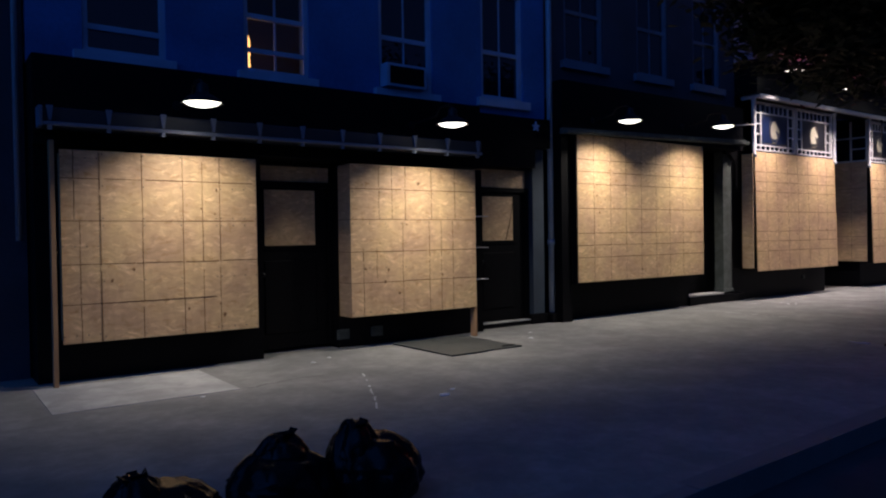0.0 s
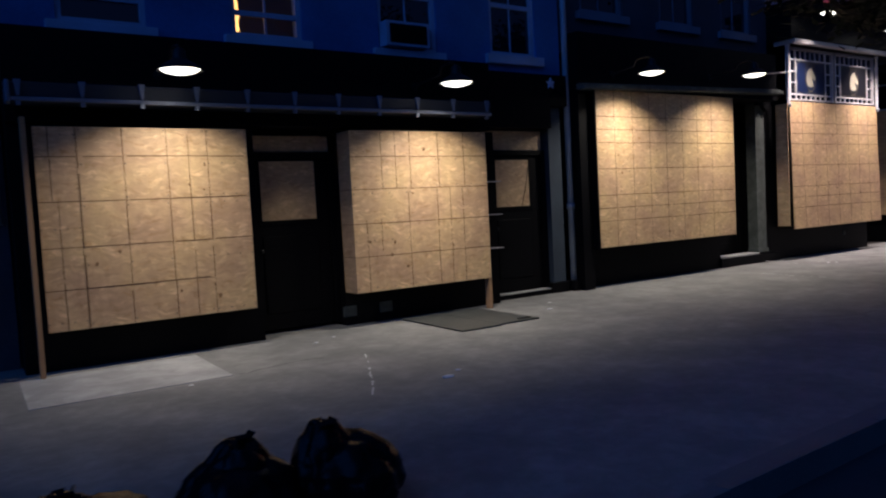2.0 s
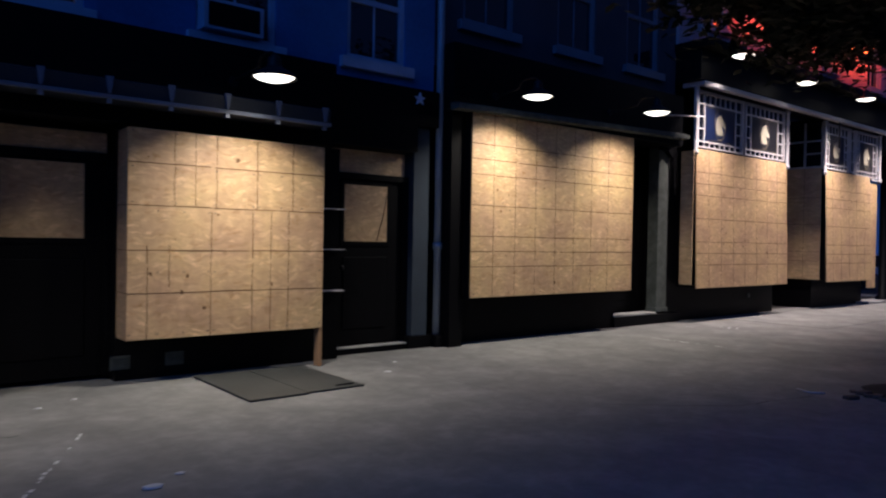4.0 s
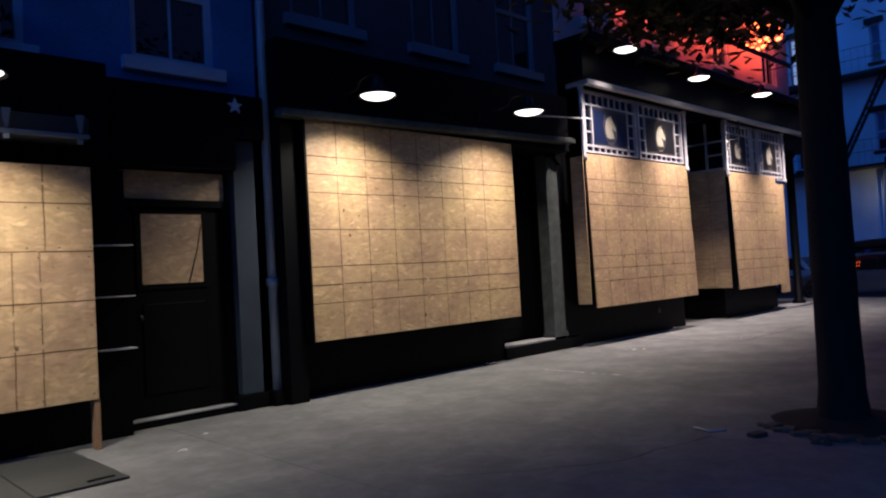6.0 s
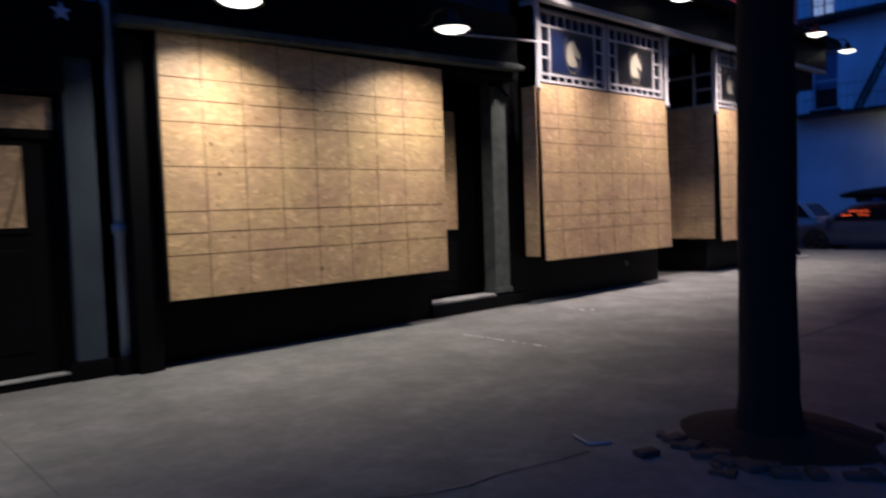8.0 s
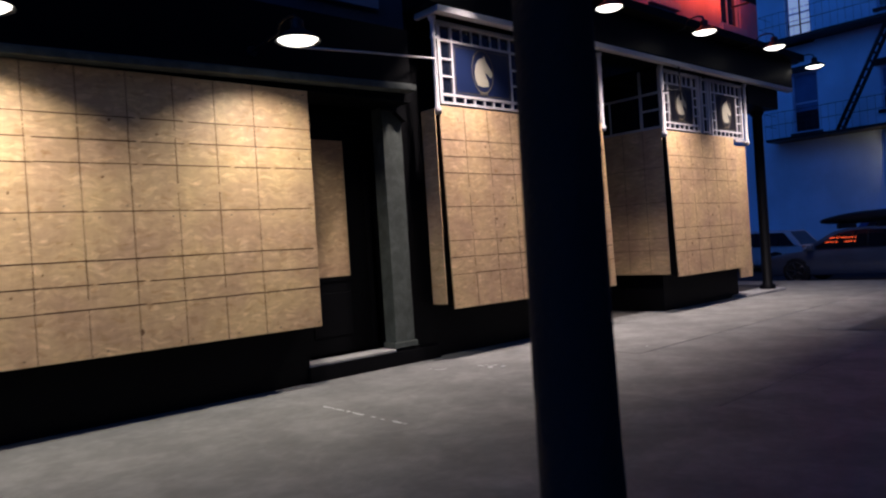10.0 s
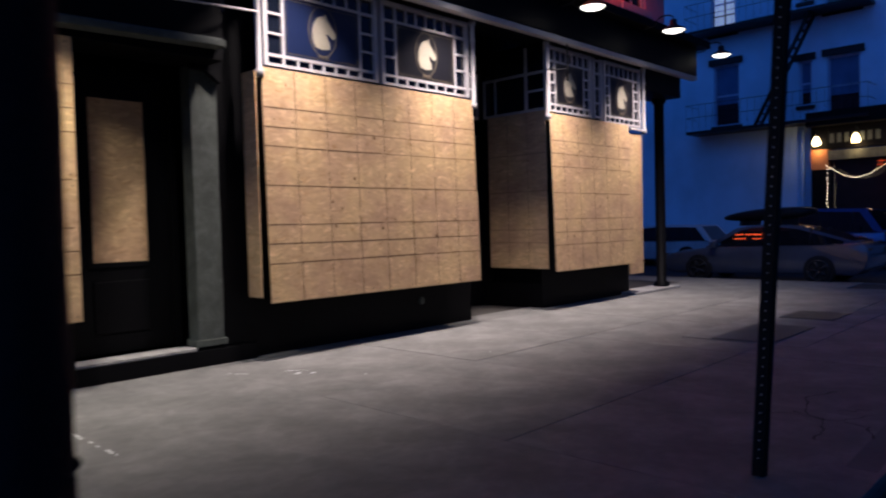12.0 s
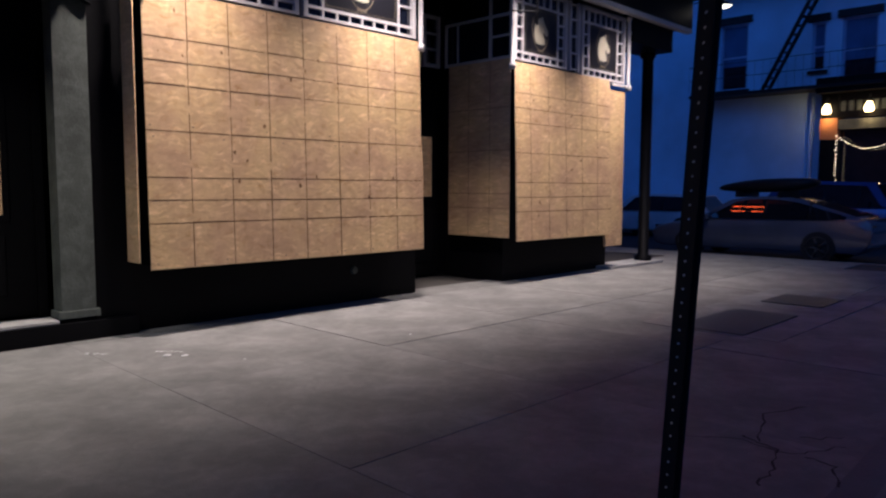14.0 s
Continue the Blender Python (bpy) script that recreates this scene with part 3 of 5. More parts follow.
# ---- doors ----
def shop_door(x0, x1, z0, z1, y, gx0, gx1, gz0, gz1, label, transom=None):
    d = thing("door", ((x0 + x1) / 2, y, z0), label, "door", "", "structure")
    part("door_frame", boxes((x0 - 0.07, x0, y - 0.05, y + 0.1, z0, z1 + 0.07), (x1, x1 + 0.07, y - 0.05, y + 0.1, z0, z1 + 0.07), (x0, x1, y - 0.05, y + 0.1, z1, z1 + 0.07)), BLACK, d)
    part("leaf", boxes((x0 + 0.004, x1 - 0.004, y, y + 0.05, z0 + 0.008, z1 - 0.004)), BLACK, d)
    zp = gz0 - 0.18
    part("lower_panel", boxes((gx0, gx1, y - 0.012, y, z0 + 0.2, zp), bevel=0.01), BLACK, d)
    part("bead", boxes((gx0 - 0.04, gx0, y - 0.015, y, gz0 - 0.04, gz1 + 0.04), (gx1, gx1 + 0.04, y - 0.015, y, gz0 - 0.04, gz1 + 0.04), (gx0, gx1, y - 0.015, y, gz1, gz1 + 0.04), (gx0, gx1, y - 0.015, y, gz0 - 0.04, gz0)), BLACK, d)
    part("boarded_pane", boxes((gx0 + 0.01, gx1 - 0.01, y - 0.01, y - 0.002, gz0 + 0.01, gz1 - 0.01)), OSB, d, "strand board over the door glass")
    kn = bmesh.new()
    bmesh.ops.create_uvsphere(kn, u_segments=10, v_segments=8, radius=0.03, matrix=Matrix.Translation((x0 + 0.08, y - 0.05, z0 + 0.95)))
    part("knob", kn, BLACKM, d)
    if transom:
        part("transom_board", boxes(transom), OSB, d, "strand board over the transom light")
    return d


shop_door(2.12, 3.1, 0.04, 2.085, 0.3, 2.235, 2.94, 1.34, 2.06, "black shop door with boarded glass pane", (2.15, 3.12, 0.27, 0.29, 2.16, 2.35))
shop_door(5.72, 6.70, 0.09, 2.12, 0.44, 5.84, 6.48, 1.35, 2.06, "black panelled street door with boarded pane", (5.66, 6.72, 0.41, 0.43, 2.195, 2.475))
ck = thing("cracked_strip", (6.39, 0.43, 1.38), "dark split running down the boarded door pane", "crack")
part("split", tube(bmesh.new(), [(6.465, 0.428, 1.95), (6.42, 0.428, 1.7), (6.32, 0.428, 1.37)], 0.006, 5), INK, ck)
shop_door(11.07, 12.14, 0.2, 2.95, 0.8, 11.34, 11.9, 1.1, 2.74, "tall black shop door in the recess with boarded glass")
shop_door(17.0, 18.1, 0.02, 2.9, 1.62, 17.6, 17.95, 1.22, 2.15, "black double entry door with boarded pane")


# ---- wall lamps ----
def barn_lamp(place, reach, label, rise=0.06, watts=36.0, tint=(1.0, 0.92, 0.82), cone=130, tilt=0):
    """A flared enamel shade on a swan-neck arm, its bulb showing below."""
    x, y, z = place
    lamp = thing("wall_lamp", place, label, "lamp", "shopfront lamps")
    sh = bmesh.new()
    lathe(sh, [(0.205, 0.0), (0.21, 0.004), (0.19, 0.03), (0.13, 0.07), (0.075, 0.10), (0.06, 0.13), (0.058, 0.19), (0.03, 0.21), (0.001, 0.212)], place)
    lathe(sh, [(0.205, 0.0), (0.186, 0.024), (0.125, 0.062), (0.07, 0.09), (0.001, 0.092)], place)
    part("shade", sh, BLACKM, lamp, "black enamelled flared shade")
    bb = bmesh.new()
    lathe(bb, [(0.001, -0.035), (0.08, -0.026), (0.15, -0.006), (0.182, 0.016), (0.12, 0.05), (0.001, 0.055)], place)
    part("bulb", bb, BULB, lamp, "glowing white diffuser bowl")
    ab = bmesh.new()
    pts = [(x, y, z + 0.2)]
    for k in range(1, 8):
        a = math.pi * k / 8
        pts.append((x, y + 0.16 * (1 - math.cos(a)) , z + 0.2 + rise * math.sin(a) ** 0.7))
    pts += [(x, y + 0.34, z + 0.16), (x, y + reach, z + 0.12)]
    tube(ab, pts, 0.012, 8)
    part("arm", ab, BLACKM, lamp)
    pl = bmesh.new()
    bmesh.ops.create_cone(pl, cap_ends=True, segments=16, radius1=0.06, radius2=0.05, depth=0.03, matrix=Matrix.Translation((x, y + reach - 0.01, z + 0.12)) @ Matrix.Rotation(radians(90), 4, "X"))
    part("wall_plate", pl, BLACKM, lamp)
    ld = bpy.data.lights.new("lamp_light", "AREA")
    ld.shape, ld.size, ld.spread = "DISK", 0.26, radians(cone)
    ld.energy, ld.color = watts, tint
    lo = new("lamp_light", ld)
    lo.location, lo.rotation_euler = (x, y, z - 0.045), (radians(tilt), 0, 0)
    return lamp


for px, py, pz, reach, w in ((1.1, -0.98, 2.80, 0.9, 22), (4.21, -1.02, 2.83, 0.94, 33), (7.95, -0.73, 3.22, 0.79, 35), (10.38, -0.81, 3.31, 0.87, 36)):
    barn_lamp((px, py, pz), reach, "black swan-neck barn lamp over the shopfront, lit white", watts=w, cone=120 if px < 6 else 124, tilt=8 if px < 6 else 10)
for px, py, pz, reach, w in ((13.14, -0.62, 4.66, 0.93, 53), (15.6, -0.6, 4.57, 0.91, 53), (18.07, -0.72, 4.57, 1.03, 53), (20.57, -0.78, 4.65, 1.09, 53), (23.6, -0.35, 4.76, 0.97, 14)):
    barn_lamp((px, py, pz), reach, "black swan-neck barn lamp above the white leaded windows", watts=w, rise=0.10, tint=(1.0, 0.86, 0.84), cone=84, tilt=8)
structure("lamp_bracket_wall", boxes((22.4, 24.2, 0.62, 0.72, 4.78, 4.98)), BLACKM, "black beam on the cross-street side of the fascia", "beam")

# ---- gutter over the first shopfront ----
gut = thing("gutter", (2.4, -0.4, 2.55), "dark gutter with pale lip and small brackets over the shopfront", "gutter")
prof = [(-0.10, 2.71), (-0.45, 2.732), (-0.47, 2.722), (-0.455, 2.60), (-0.42, 2.565), (-0.10, 2.565)]
gbm = bmesh.new()
va = [gbm.verts.new((-0.26, y, z)) for y, z in prof]
vb = [gbm.verts.new((5.12, y, z)) for y, z in prof]
gbm.faces.new(va)
gbm.faces.new(list(reversed(vb)))
for k in range(len(prof)):
    j = (k + 1) % len(prof)
    gbm.faces.new((va[j], va[k], vb[k], vb[j]))
bmesh.ops.recalc_face_normals(gbm, faces=gbm.faces[:])
part("trough", gbm, GUTTERD, gut, "gutter trough with its deep shade put into the colour")
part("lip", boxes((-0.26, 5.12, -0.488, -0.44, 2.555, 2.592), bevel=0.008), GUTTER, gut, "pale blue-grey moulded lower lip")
for k in range(11):
    x = -0.2 + 0.525 * k
    bkt = bmesh.new()
    prism(bkt, [(x - 0.010, 2.60), (x + 0.010, 2.60), (x + 0.03, 2.745), (x - 0.03, 2.745)], -0.495, -0.468)
    box(bkt, x - 0.02, x + 0.02, -0.48, -0.44, 2.515, 2.554)
    part("bracket", bkt, GUTTER, gut, "small flared bracket")
tagged(part("end_scroll", boxes((-0.30, -0.262, -0.5, -0.3, 2.54, 2.74), bevel=0.01), GUTTER, gut), "pale end bracket")

# downpipes
pipe = thing("downpipe", (7.19, 0.3, 0), "painted metal downpipe with a joint collar against brick", "pipe")
part("pipe", tube(bmesh.new(), [(7.19, 0.3, 0.12), (7.19, 0.3, 9.0)], 0.05), GALV, pipe)
part("collar", tube(bmesh.new(), [(7.19, 0.3, 1.27), (7.19, 0.3, 1.36)], 0.068), GALV, pipe)
part("shoe", boxes((7.09, 7.29, 0.18, 0.4, 0, 0.16), bevel=0.02), BLACK, pipe)
pipe0 = thing("downpipe", (-0.42, 0.36, 0), "thin grey downpipe on the dark neighbouring wall", "pipe")
part("pipe", tube(bmesh.new(), [(-0.40, 0.36, 1.45), (-0.40, 0.36, 9.0)], 0.03), GALV, pipe0)
# star on the wall
st = thing("wall_star", (6.79, 0.34, 3.17), "small pale metal star fixed to the dark wall", "ornament")
out = []
for k in range(10):
    r = 0.085 if k % 2 == 0 else 0.036
    a = math.pi / 2 + k * math.pi / 5
    out.append((6.79 + r * math.cos(a), 3.17 + r * math.sin(a)))
part("star", prism(bmesh.new(), out, 0.19, 0.218), TRIM, st)
# vents in the stallriser
for vx in (3.22, 3.73):
    vent = thing("vent", (vx, 0.1, 0.17), "small pale louvred vent in the black stallriser", "vent", "stallriser vents")
    part("vent_frame", boxes((vx - 0.09, vx + 0.09, 0.105, 0.118, 0.11, 0.24)), GREYP, vent)
    for k in range(4):
        part("slat", boxes((vx - 0.075, vx + 0.075, 0.097, 0.105, 0.125 + 0.028 * k, 0.14 + 0.028 * k)), GREYP, vent)
# ledged panel between the boards and the street door
mb = thing("ledged_panel", (5.45, 0.15, 0), "black side panel with three pale metal ledges", "panel")
part("panel", boxes((5.2, 5.6, 0.14, 0.6, 0, 2.42)), BLACK, mb)
for z in (1.73, 1.27, 0.80):
    part("ledge", boxes((5.3, 5.62, 0.02, 0.14, z - 0.012, z), bevel=0.003), WHITE, mb, "thin pale metal ledge")
# window air conditioner and lit lamp in the second window
ac = thing("air_conditioner", (4.45, 0.3, 3.52), "window air conditioner with pale surround under the sash", "air conditioner")
part("casing", boxes((4.0, 4.66, 0.18, 0.43, 3.52, 3.84), bevel=0.012), TRIM, ac)
part("grille", boxes((4.05, 4.61, 0.17, 0.178, 3.56, 3.80)), BLACK, ac)
rl = thing("table_lamp", (2.2, 0.62, 3.56), "lit amber lamp inside the upstairs window", "lamp")
lb = bmesh.new()
lathe(lb, [(0.001, 0), (0.03, 0.01), (0.022, 0.12), (0.035, 0.2), (0.025, 0.36), (0.001, 0.42)], (2.2, 0.62, 3.62), 12)
part("lamp_body", lb, AMBER, rl)
structure("room_wall", boxes((1.6, 3.4, 1.7, 1.8, 3.2, 5.6), (1.5, 1.6, 0.66, 1.8, 3.2, 5.6), (3.4, 3.5, 0.66, 1.8, 3.2, 5.6), (1.5, 3.5, 0.66, 1.8, 3.1, 3.2), (1.5, 3.5, 0.66, 1.8, 5.6, 5.7)), ROOM, "brown papered room behind the lit window", "wall")
am = bpy.data.lights.new("room_light", "POINT")
am.energy, am.color, am.shadow_soft_size = 0.3, (1.0, 0.55, 0.2), 0.05
ao = new("room_light", am)
ao.location = (2.3, 0.95, 3.9)
# conduit from the second lamp to the corner of the bay
cd = thing("conduit", (11.7, -0.35, 3.4), "thin pale metal rod running along the fascia", "pipe")
part("rod", tube(bmesh.new(), [(10.5, -0.5, 3.36), (11.6, -0.28, 3.5), (12.8, 0.02, 3.66)], 0.012, 6), WHITE, cd)


# ---- leaded sign windows ----
HORSE = [(-0.30, -0.46), (-0.02, -0.50), (0.27, -0.46), (0.25, -0.30), (0.17, -0.16), (0.12, -0.05), (0.22, -0.05), (0.33, -0.13), (0.43, -0.16), (0.50, -0.08), (0.48, 0.03), (0.37, 0.14), (0.26, 0.27), (0.17, 0.36), (0.13, 0.52), (0.04, 0.43), (-0.08, 0.43), (-0.24, 0.34), (-0.36, 0.17), (-0.42, -0.04), (-0.40, -0.27)]


def leaded_window(x0, x1, z0, z1, y, panel_mat, cols, rows, label):
    w = thing("leaded_window", ((x0 + x1) / 2, y, z0), label, "window", "leaded sign windows", "structure")
    f, c = 0.05, (x1 - x0) * 0.14
    cz = (z1 - z0) * 0.19
    t = 0.03
    part("window_frame", boxes((x0, x0 + f, y - 0.02, y + 0.06, z0, z1), (x1 - f, x1, y - 0.02, y + 0.06, z0, z1), (x0 + f, x1 - f, y - 0.02, y + 0.06, z1 - f, z1), (x0 + f, x1 - f, y - 0.02, y + 0.06, z0, z0 + t)), WHITE, w)
    ix0, ix1, iz0, iz1 = x0 + f + c, x1 - f - c, z0 + t + cz * 0.55, z1 - f - cz
    part("inner_frame", boxes((ix0 - t, ix0, y, y + 0.03, z0 + t, z1 - f), (ix1, ix1 + t, y, y + 0.03, z0 + t, z1 - f), (x0 + f, ix0 - t, y, y + 0.03, iz1, iz1 + t), (ix0, ix1, y, y + 0.03, iz1, iz1 + t), (ix1 + t, x1 - f, y, y + 0.03, iz1, iz1 + t), (ix0, ix1, y, y + 0.03, iz0 - t, iz0), (x0 + f, ix0 - t, y, y + 0.03, iz0 - t, iz0), (ix1 + t, x1 - f, y, y + 0.03, iz0 - t, iz0)), WHITE, w)
    for k in range(1, cols):
        x = ix0 + (ix1 - ix0) * k / cols
        part("glazing_bar", boxes((x - 0.012, x + 0.012, y + 0.005, y + 0.028, iz1 + t, z1 - f), (x - 0.012, x + 0.012, y + 0.005, y + 0.028, z0 + t, iz0 - t)), WHITE, w)
    for k in range(1, rows):
        z = iz0 + (iz1 - iz0) * k / rows
        part("glazing_bar", boxes((x0 + f, ix0 - t, y + 0.005, y + 0.028, z - 0.012, z + 0.012), (ix1 + t, x1 - f, y + 0.005, y + 0.028, z - 0.012, z + 0.012)), WHITE, w)
    part("pane", boxes((x0 + f, x1 - f, y + 0.03, y + 0.035, z0 + t, z1 - f)), GLASS, w)
    sp = part("sign_panel", boxes((ix0, ix1, y + 0.012, y + 0.028, iz0, iz1)), panel_mat, w, "dark panel with a gilt horse head in a ring")
    g = 0.006
    b = 0.03
    part("gilt_border", boxes((ix0 + b, ix1 - b, y + 0.008, y + 0.011, iz0 + b, iz0 + b + g), (ix0 + b, ix1 - b, y + 0.008, y + 0.011, iz1 - b - g, iz1 - b), (ix0 + b, ix0 + b + g, y + 0.008, y + 0.011, iz0 + b + g, iz1 - b - g), (ix1 - b - g, ix1 - b, y + 0.008, y + 0.011, iz0 + b + g, iz1 - b - g)), GILT, sp)
    cx, czz = (ix0 + ix1) / 2, (iz0 + iz1) / 2 + 0.02
    hgt = (iz1 - iz0) * 0.62
    part("horse_head", prism(bmesh.new(), [(cx + px * hgt * 0.88, czz + pz * hgt) for px, pz in HORSE], y + 0.005, y + 0.011), GOLD, sp)
    rg = bmesh.new()
    n = 32
    ra, rb = hgt * 0.47, hgt * 0.68
    ring = [[rg.verts.new((cx + (ra + d) * math.cos(2 * math.pi * k / n), yy, czz + (rb + d) * math.sin(2 * math.pi * k / n))) for k in range(n)] for d, yy in ((0, y + 0.008), (0.010, y + 0.008), (0.010, y + 0.0115), (0, y + 0.0115))]
    for r0, r1 in zip(ring, ring[1:] + ring[:1]):
        for k in range(n):
            rg.faces.new((r0[k], r0[(k + 1) % n], r1[(k + 1) % n], r1[k]))
    part("ring", rg, GILT, sp)
    part("lettering_bars", boxes(*[(cx - 0.07 + 0.036 * k, cx - 0.045 + 0.036 * k, y + 0.007, y + 0.0112, iz0 + 0.048, iz0 + 0.075) for k in range(4)]), GILT, sp)
    return w


leaded_window(12.90, 14.50, 3.14, 4.17, 0.10, SIGNN, 6, 3, "white leaded window with horse-head sign panel, blue reflection put into its colour")
leaded_window(14.56, 16.16, 3.14, 4.17, 0.10, SIGNB, 6, 3, "white leaded window with black horse-head sign panel")
leaded_window(18.01, 19.26, 3.14, 4.17, 0.08, SIGNB, 5, 4, "narrow white leaded window with black horse-head sign panel")
leaded_window(19.66, 20.92, 3.10, 4.17, 0.08, SIGNB, 5, 4, "narrow white leaded window with black horse-head sign panel")
mw = thing("leaded_strip", (19.46, 0.08, 3.14), "narrow white leaded strip between two windows", "window", "", "structure")
part("window_frame", boxes((19.33, 19.37, 0.06, 0.14, 3.14, 4.17), (19.55, 19.59, 0.06, 0.14, 3.14, 4.17)), WHITE, mw)
for z in (3.16, 3.4, 3.65, 3.9, 4.12):
    part("glazing_bar", boxes((19.37, 19.55, 0.08, 0.11, z, z + 0.025)), WHITE, mw)
part("pane", boxes((19.37, 19.55, 0.11, 0.115, 3.14, 4.17)), GLASS, mw)
for x, y in ((12.82, 0.06), (16.22, 0.06), (17.94, 0.04), (20.99, 0.04)):
    cp = thing("window_post", (x, y, 3.0), "slim white turned post at the corner of the bay", "post", "bay corner posts", "structure")
    pb = bmesh.new()
    lathe(pb, [(0.001, 0), (0.05, 0), (0.05, 0.06), (0.03, 0.09), (0.03, 0.9), (0.045, 0.93), (0.03, 0.96), (0.03, 1.12), (0.05, 1.15), (0.05, 1.2), (0.001, 1.2)], (x, y, 3.0), 12)
    part("shaft", pb, WHITE, cp)
structure("bay_sill", boxes((20.5, 21.03, 0.03, 0.07, 3.03, 3.075), (20.96, 21.04, 0.0, 0.07, 2.99, 3.09), bevel=0.012), WHITE, "white painted sill end of the corner bay", "trim")
# side lights of the entry, seen above the returned boards
el = thing("entry_sidelight", (18.05, 0.8, 3.17), "dim white leaded side window above the boards", "window", "", "structure")
part("window_frame", boxes((18.03, 18.07, 0.12, 0.17, 3.17, 4.2), (18.03, 18.07, 1.38, 1.43, 3.17, 3.8), (18.03, 18.07, 0.17, 1.38, 3.17, 3.21), (18.03, 18.07, 0.55, 1.38, 3.76, 3.8), (18.03, 18.07, 0.5, 0.55, 3.21, 4.2), (18.03, 18.07, 0.17, 0.5, 3.76, 3.8), (18.03, 18.07, 0.17, 0.5, 3.48, 3.51), (18.03, 18.07, 1.15, 1.18, 3.21, 3.76)), WHITE, el)
part("pane", boxes((18.045, 18.055, 0.17, 1.38, 3.21, 4.2)), GLASS, el)
ew = thing("entry_window", (17.9, 1.58, 3.18), "small white leaded window above the recessed entry", "window", "", "structure")
part("window_frame", boxes((17.72, 17.76, 1.55, 1.61, 3.18, 3.95), (18.02, 18.06, 1.55, 1.61, 3.18, 3.95), (17.76, 18.02, 1.55, 1.61, 3.91, 3.95), (17.76, 18.02, 1.55, 1.61, 3.18, 3.23)), WHITE, ew)
for z in (3.44, 3.67):
    part("glazing_bar", boxes((17.76, 18.02, 1.57, 1.60, z, z + 0.025)), WHITE, ew)
part("pane", boxes((17.76, 18.02, 1.60, 1.605, 3.23, 3.91)), GLASS, ew)
rv = thing("round_vent", (15.48, 0.44, 0.375), "small round grey vent in the black stallriser", "vent")
vb_ = bmesh.new()
bmesh.ops.create_cone(vb_, cap_ends=True, segments=20, radius1=0.05, radius2=0.042, depth=0.03, matrix=Matrix.Translation((15.48, 0.436, 0.375)) @ Matrix.Rotation(radians(90), 4, "X"))
part("vent_ring", vb_, GREYP, rv)
# hanging sign bracket by the corner bay
hb = thing("hanging_bracket", (18.3, -0.1, 3.7), "black iron bracket hanging under the fascia", "bracket")
part("rod", tube(bmesh.new(), [(18.3, -0.1, 3.62), (18.3, -0.1, 4.3)], 0.015, 6), BLACKM, hb)
part("cross_arm", tube(bmesh.new(), [(17.75, -0.1, 3.72), (18.3, -0.1, 3.8)], 0.012, 6), BLACKM, hb)
# corner column
cc = thing("corner_column", (22.2, 0.35, 0), "slim black iron column at the street corner", "column", "", "structure")
cb = bmesh.new()
lathe(cb, [(0.16, 0.0), (0.16, 0.12), (0.10, 0.16), (0.10, 3.7), (0.14, 3.74), (0.14, 3.82)], (22.2, 0.35, 0), 16)
part("shaft", cb, BLACK, cc)
structure("corner_step", boxes((20.7, 22.5, 0.1, 0.6, 0, 0.05), bevel=0.008), CONC2, "low stone step at the corner entry", "step")

# red neon tubes on the stucco wall
nb = thing("neon_tubes", (18.5, 0.2, 6.3), "bent red neon tubes glowing on the wall", "neon light")
for x0, x1, z in ((17.2, 17.9, 6.35), (18.3, 19.0, 6.6), (19.6, 20.3, 6.4)):
    part("tube", tube(bmesh.new(), [(x0, 0.2, z), ((x0 + x1) / 2, 0.19, z + 0.12), (x1, 0.2, z)], 0.02, 8), REDGLOW, nb)
    part("holder", boxes((x0 - 0.02, x0 + 0.02, 0.2, 0.3, z - 0.02, z + 0.02)), BLACKM, nb)
# Added strip light aimed at the wall, so little red reaches the street.
rd = bpy.data.lights.new("neon_light", "AREA")
rd.shape, rd.size, rd.size_y = "RECTANGLE", 7.0, 0.08
rd.energy, rd.color = 46.0, (1.0, 0.11, 0.05)
ro = new("neon_light", rd)
ro.location, ro.rotation_euler = (17.8, -0.10, 5.85), (radians(110), 0, 0)
# Invented channel and brackets to carry that strip light.
added_light_channel = thing("added_light_channel", (17.8, -0.14, 5.8), "long black metal channel added around the red wall light", "lamp housing")
part("channel", boxes((14.2, 21.4, -0.14, -0.12, 5.78, 5.90), bevel=0.004), BLACKM, added_light_channel)
for x in (14.4, 16.7, 19.0, 21.2):
    part("bracket", boxes((x - 0.02, x + 0.02, -0.12, 0.30, 5.80, 5.83)), BLACKM, added_light_channel)

rs = thing("red_string_lights", (19.5, 0.1, 6.2), "string of small glowing red bulbs across the upper wall", "string lights")
rsb = bmesh.new()
rr_ = random.Random(4)
for k in range(92):
    f = (k % 46) / 45
    drop = 0.55 if k > 45 else 0.0
    bmesh.ops.create_icosphere(rsb, subdivisions=1, radius=rr_.uniform(0.025, 0.05), matrix=Matrix.Translation((15.6 + 6.2 * f, 0.17, 6.55 - drop - 0.25 * math.sin(f * 9.4 + 3 * drop) + 0.5 * f + rr_.uniform(-0.1, 0.1))))
part("bulb", rsb, REDGLOW, rs)["kind"] = "stuff"
part("cable", tube(bmesh.new(), [(15.6 + 6.2 * k / 20, 0.2, 6.6 - 0.25 * math.sin(k / 20 * 9.4) + 0.5 * k / 20) for k in range(21)], 0.008, 5), BLACKM, rs)
# red sign on the cross-street side, seen in the cars' paint
ns = thing("side_neon", (22.4, 2.5, 4.4), "red neon tubes on the cross-street wall", "neon light")
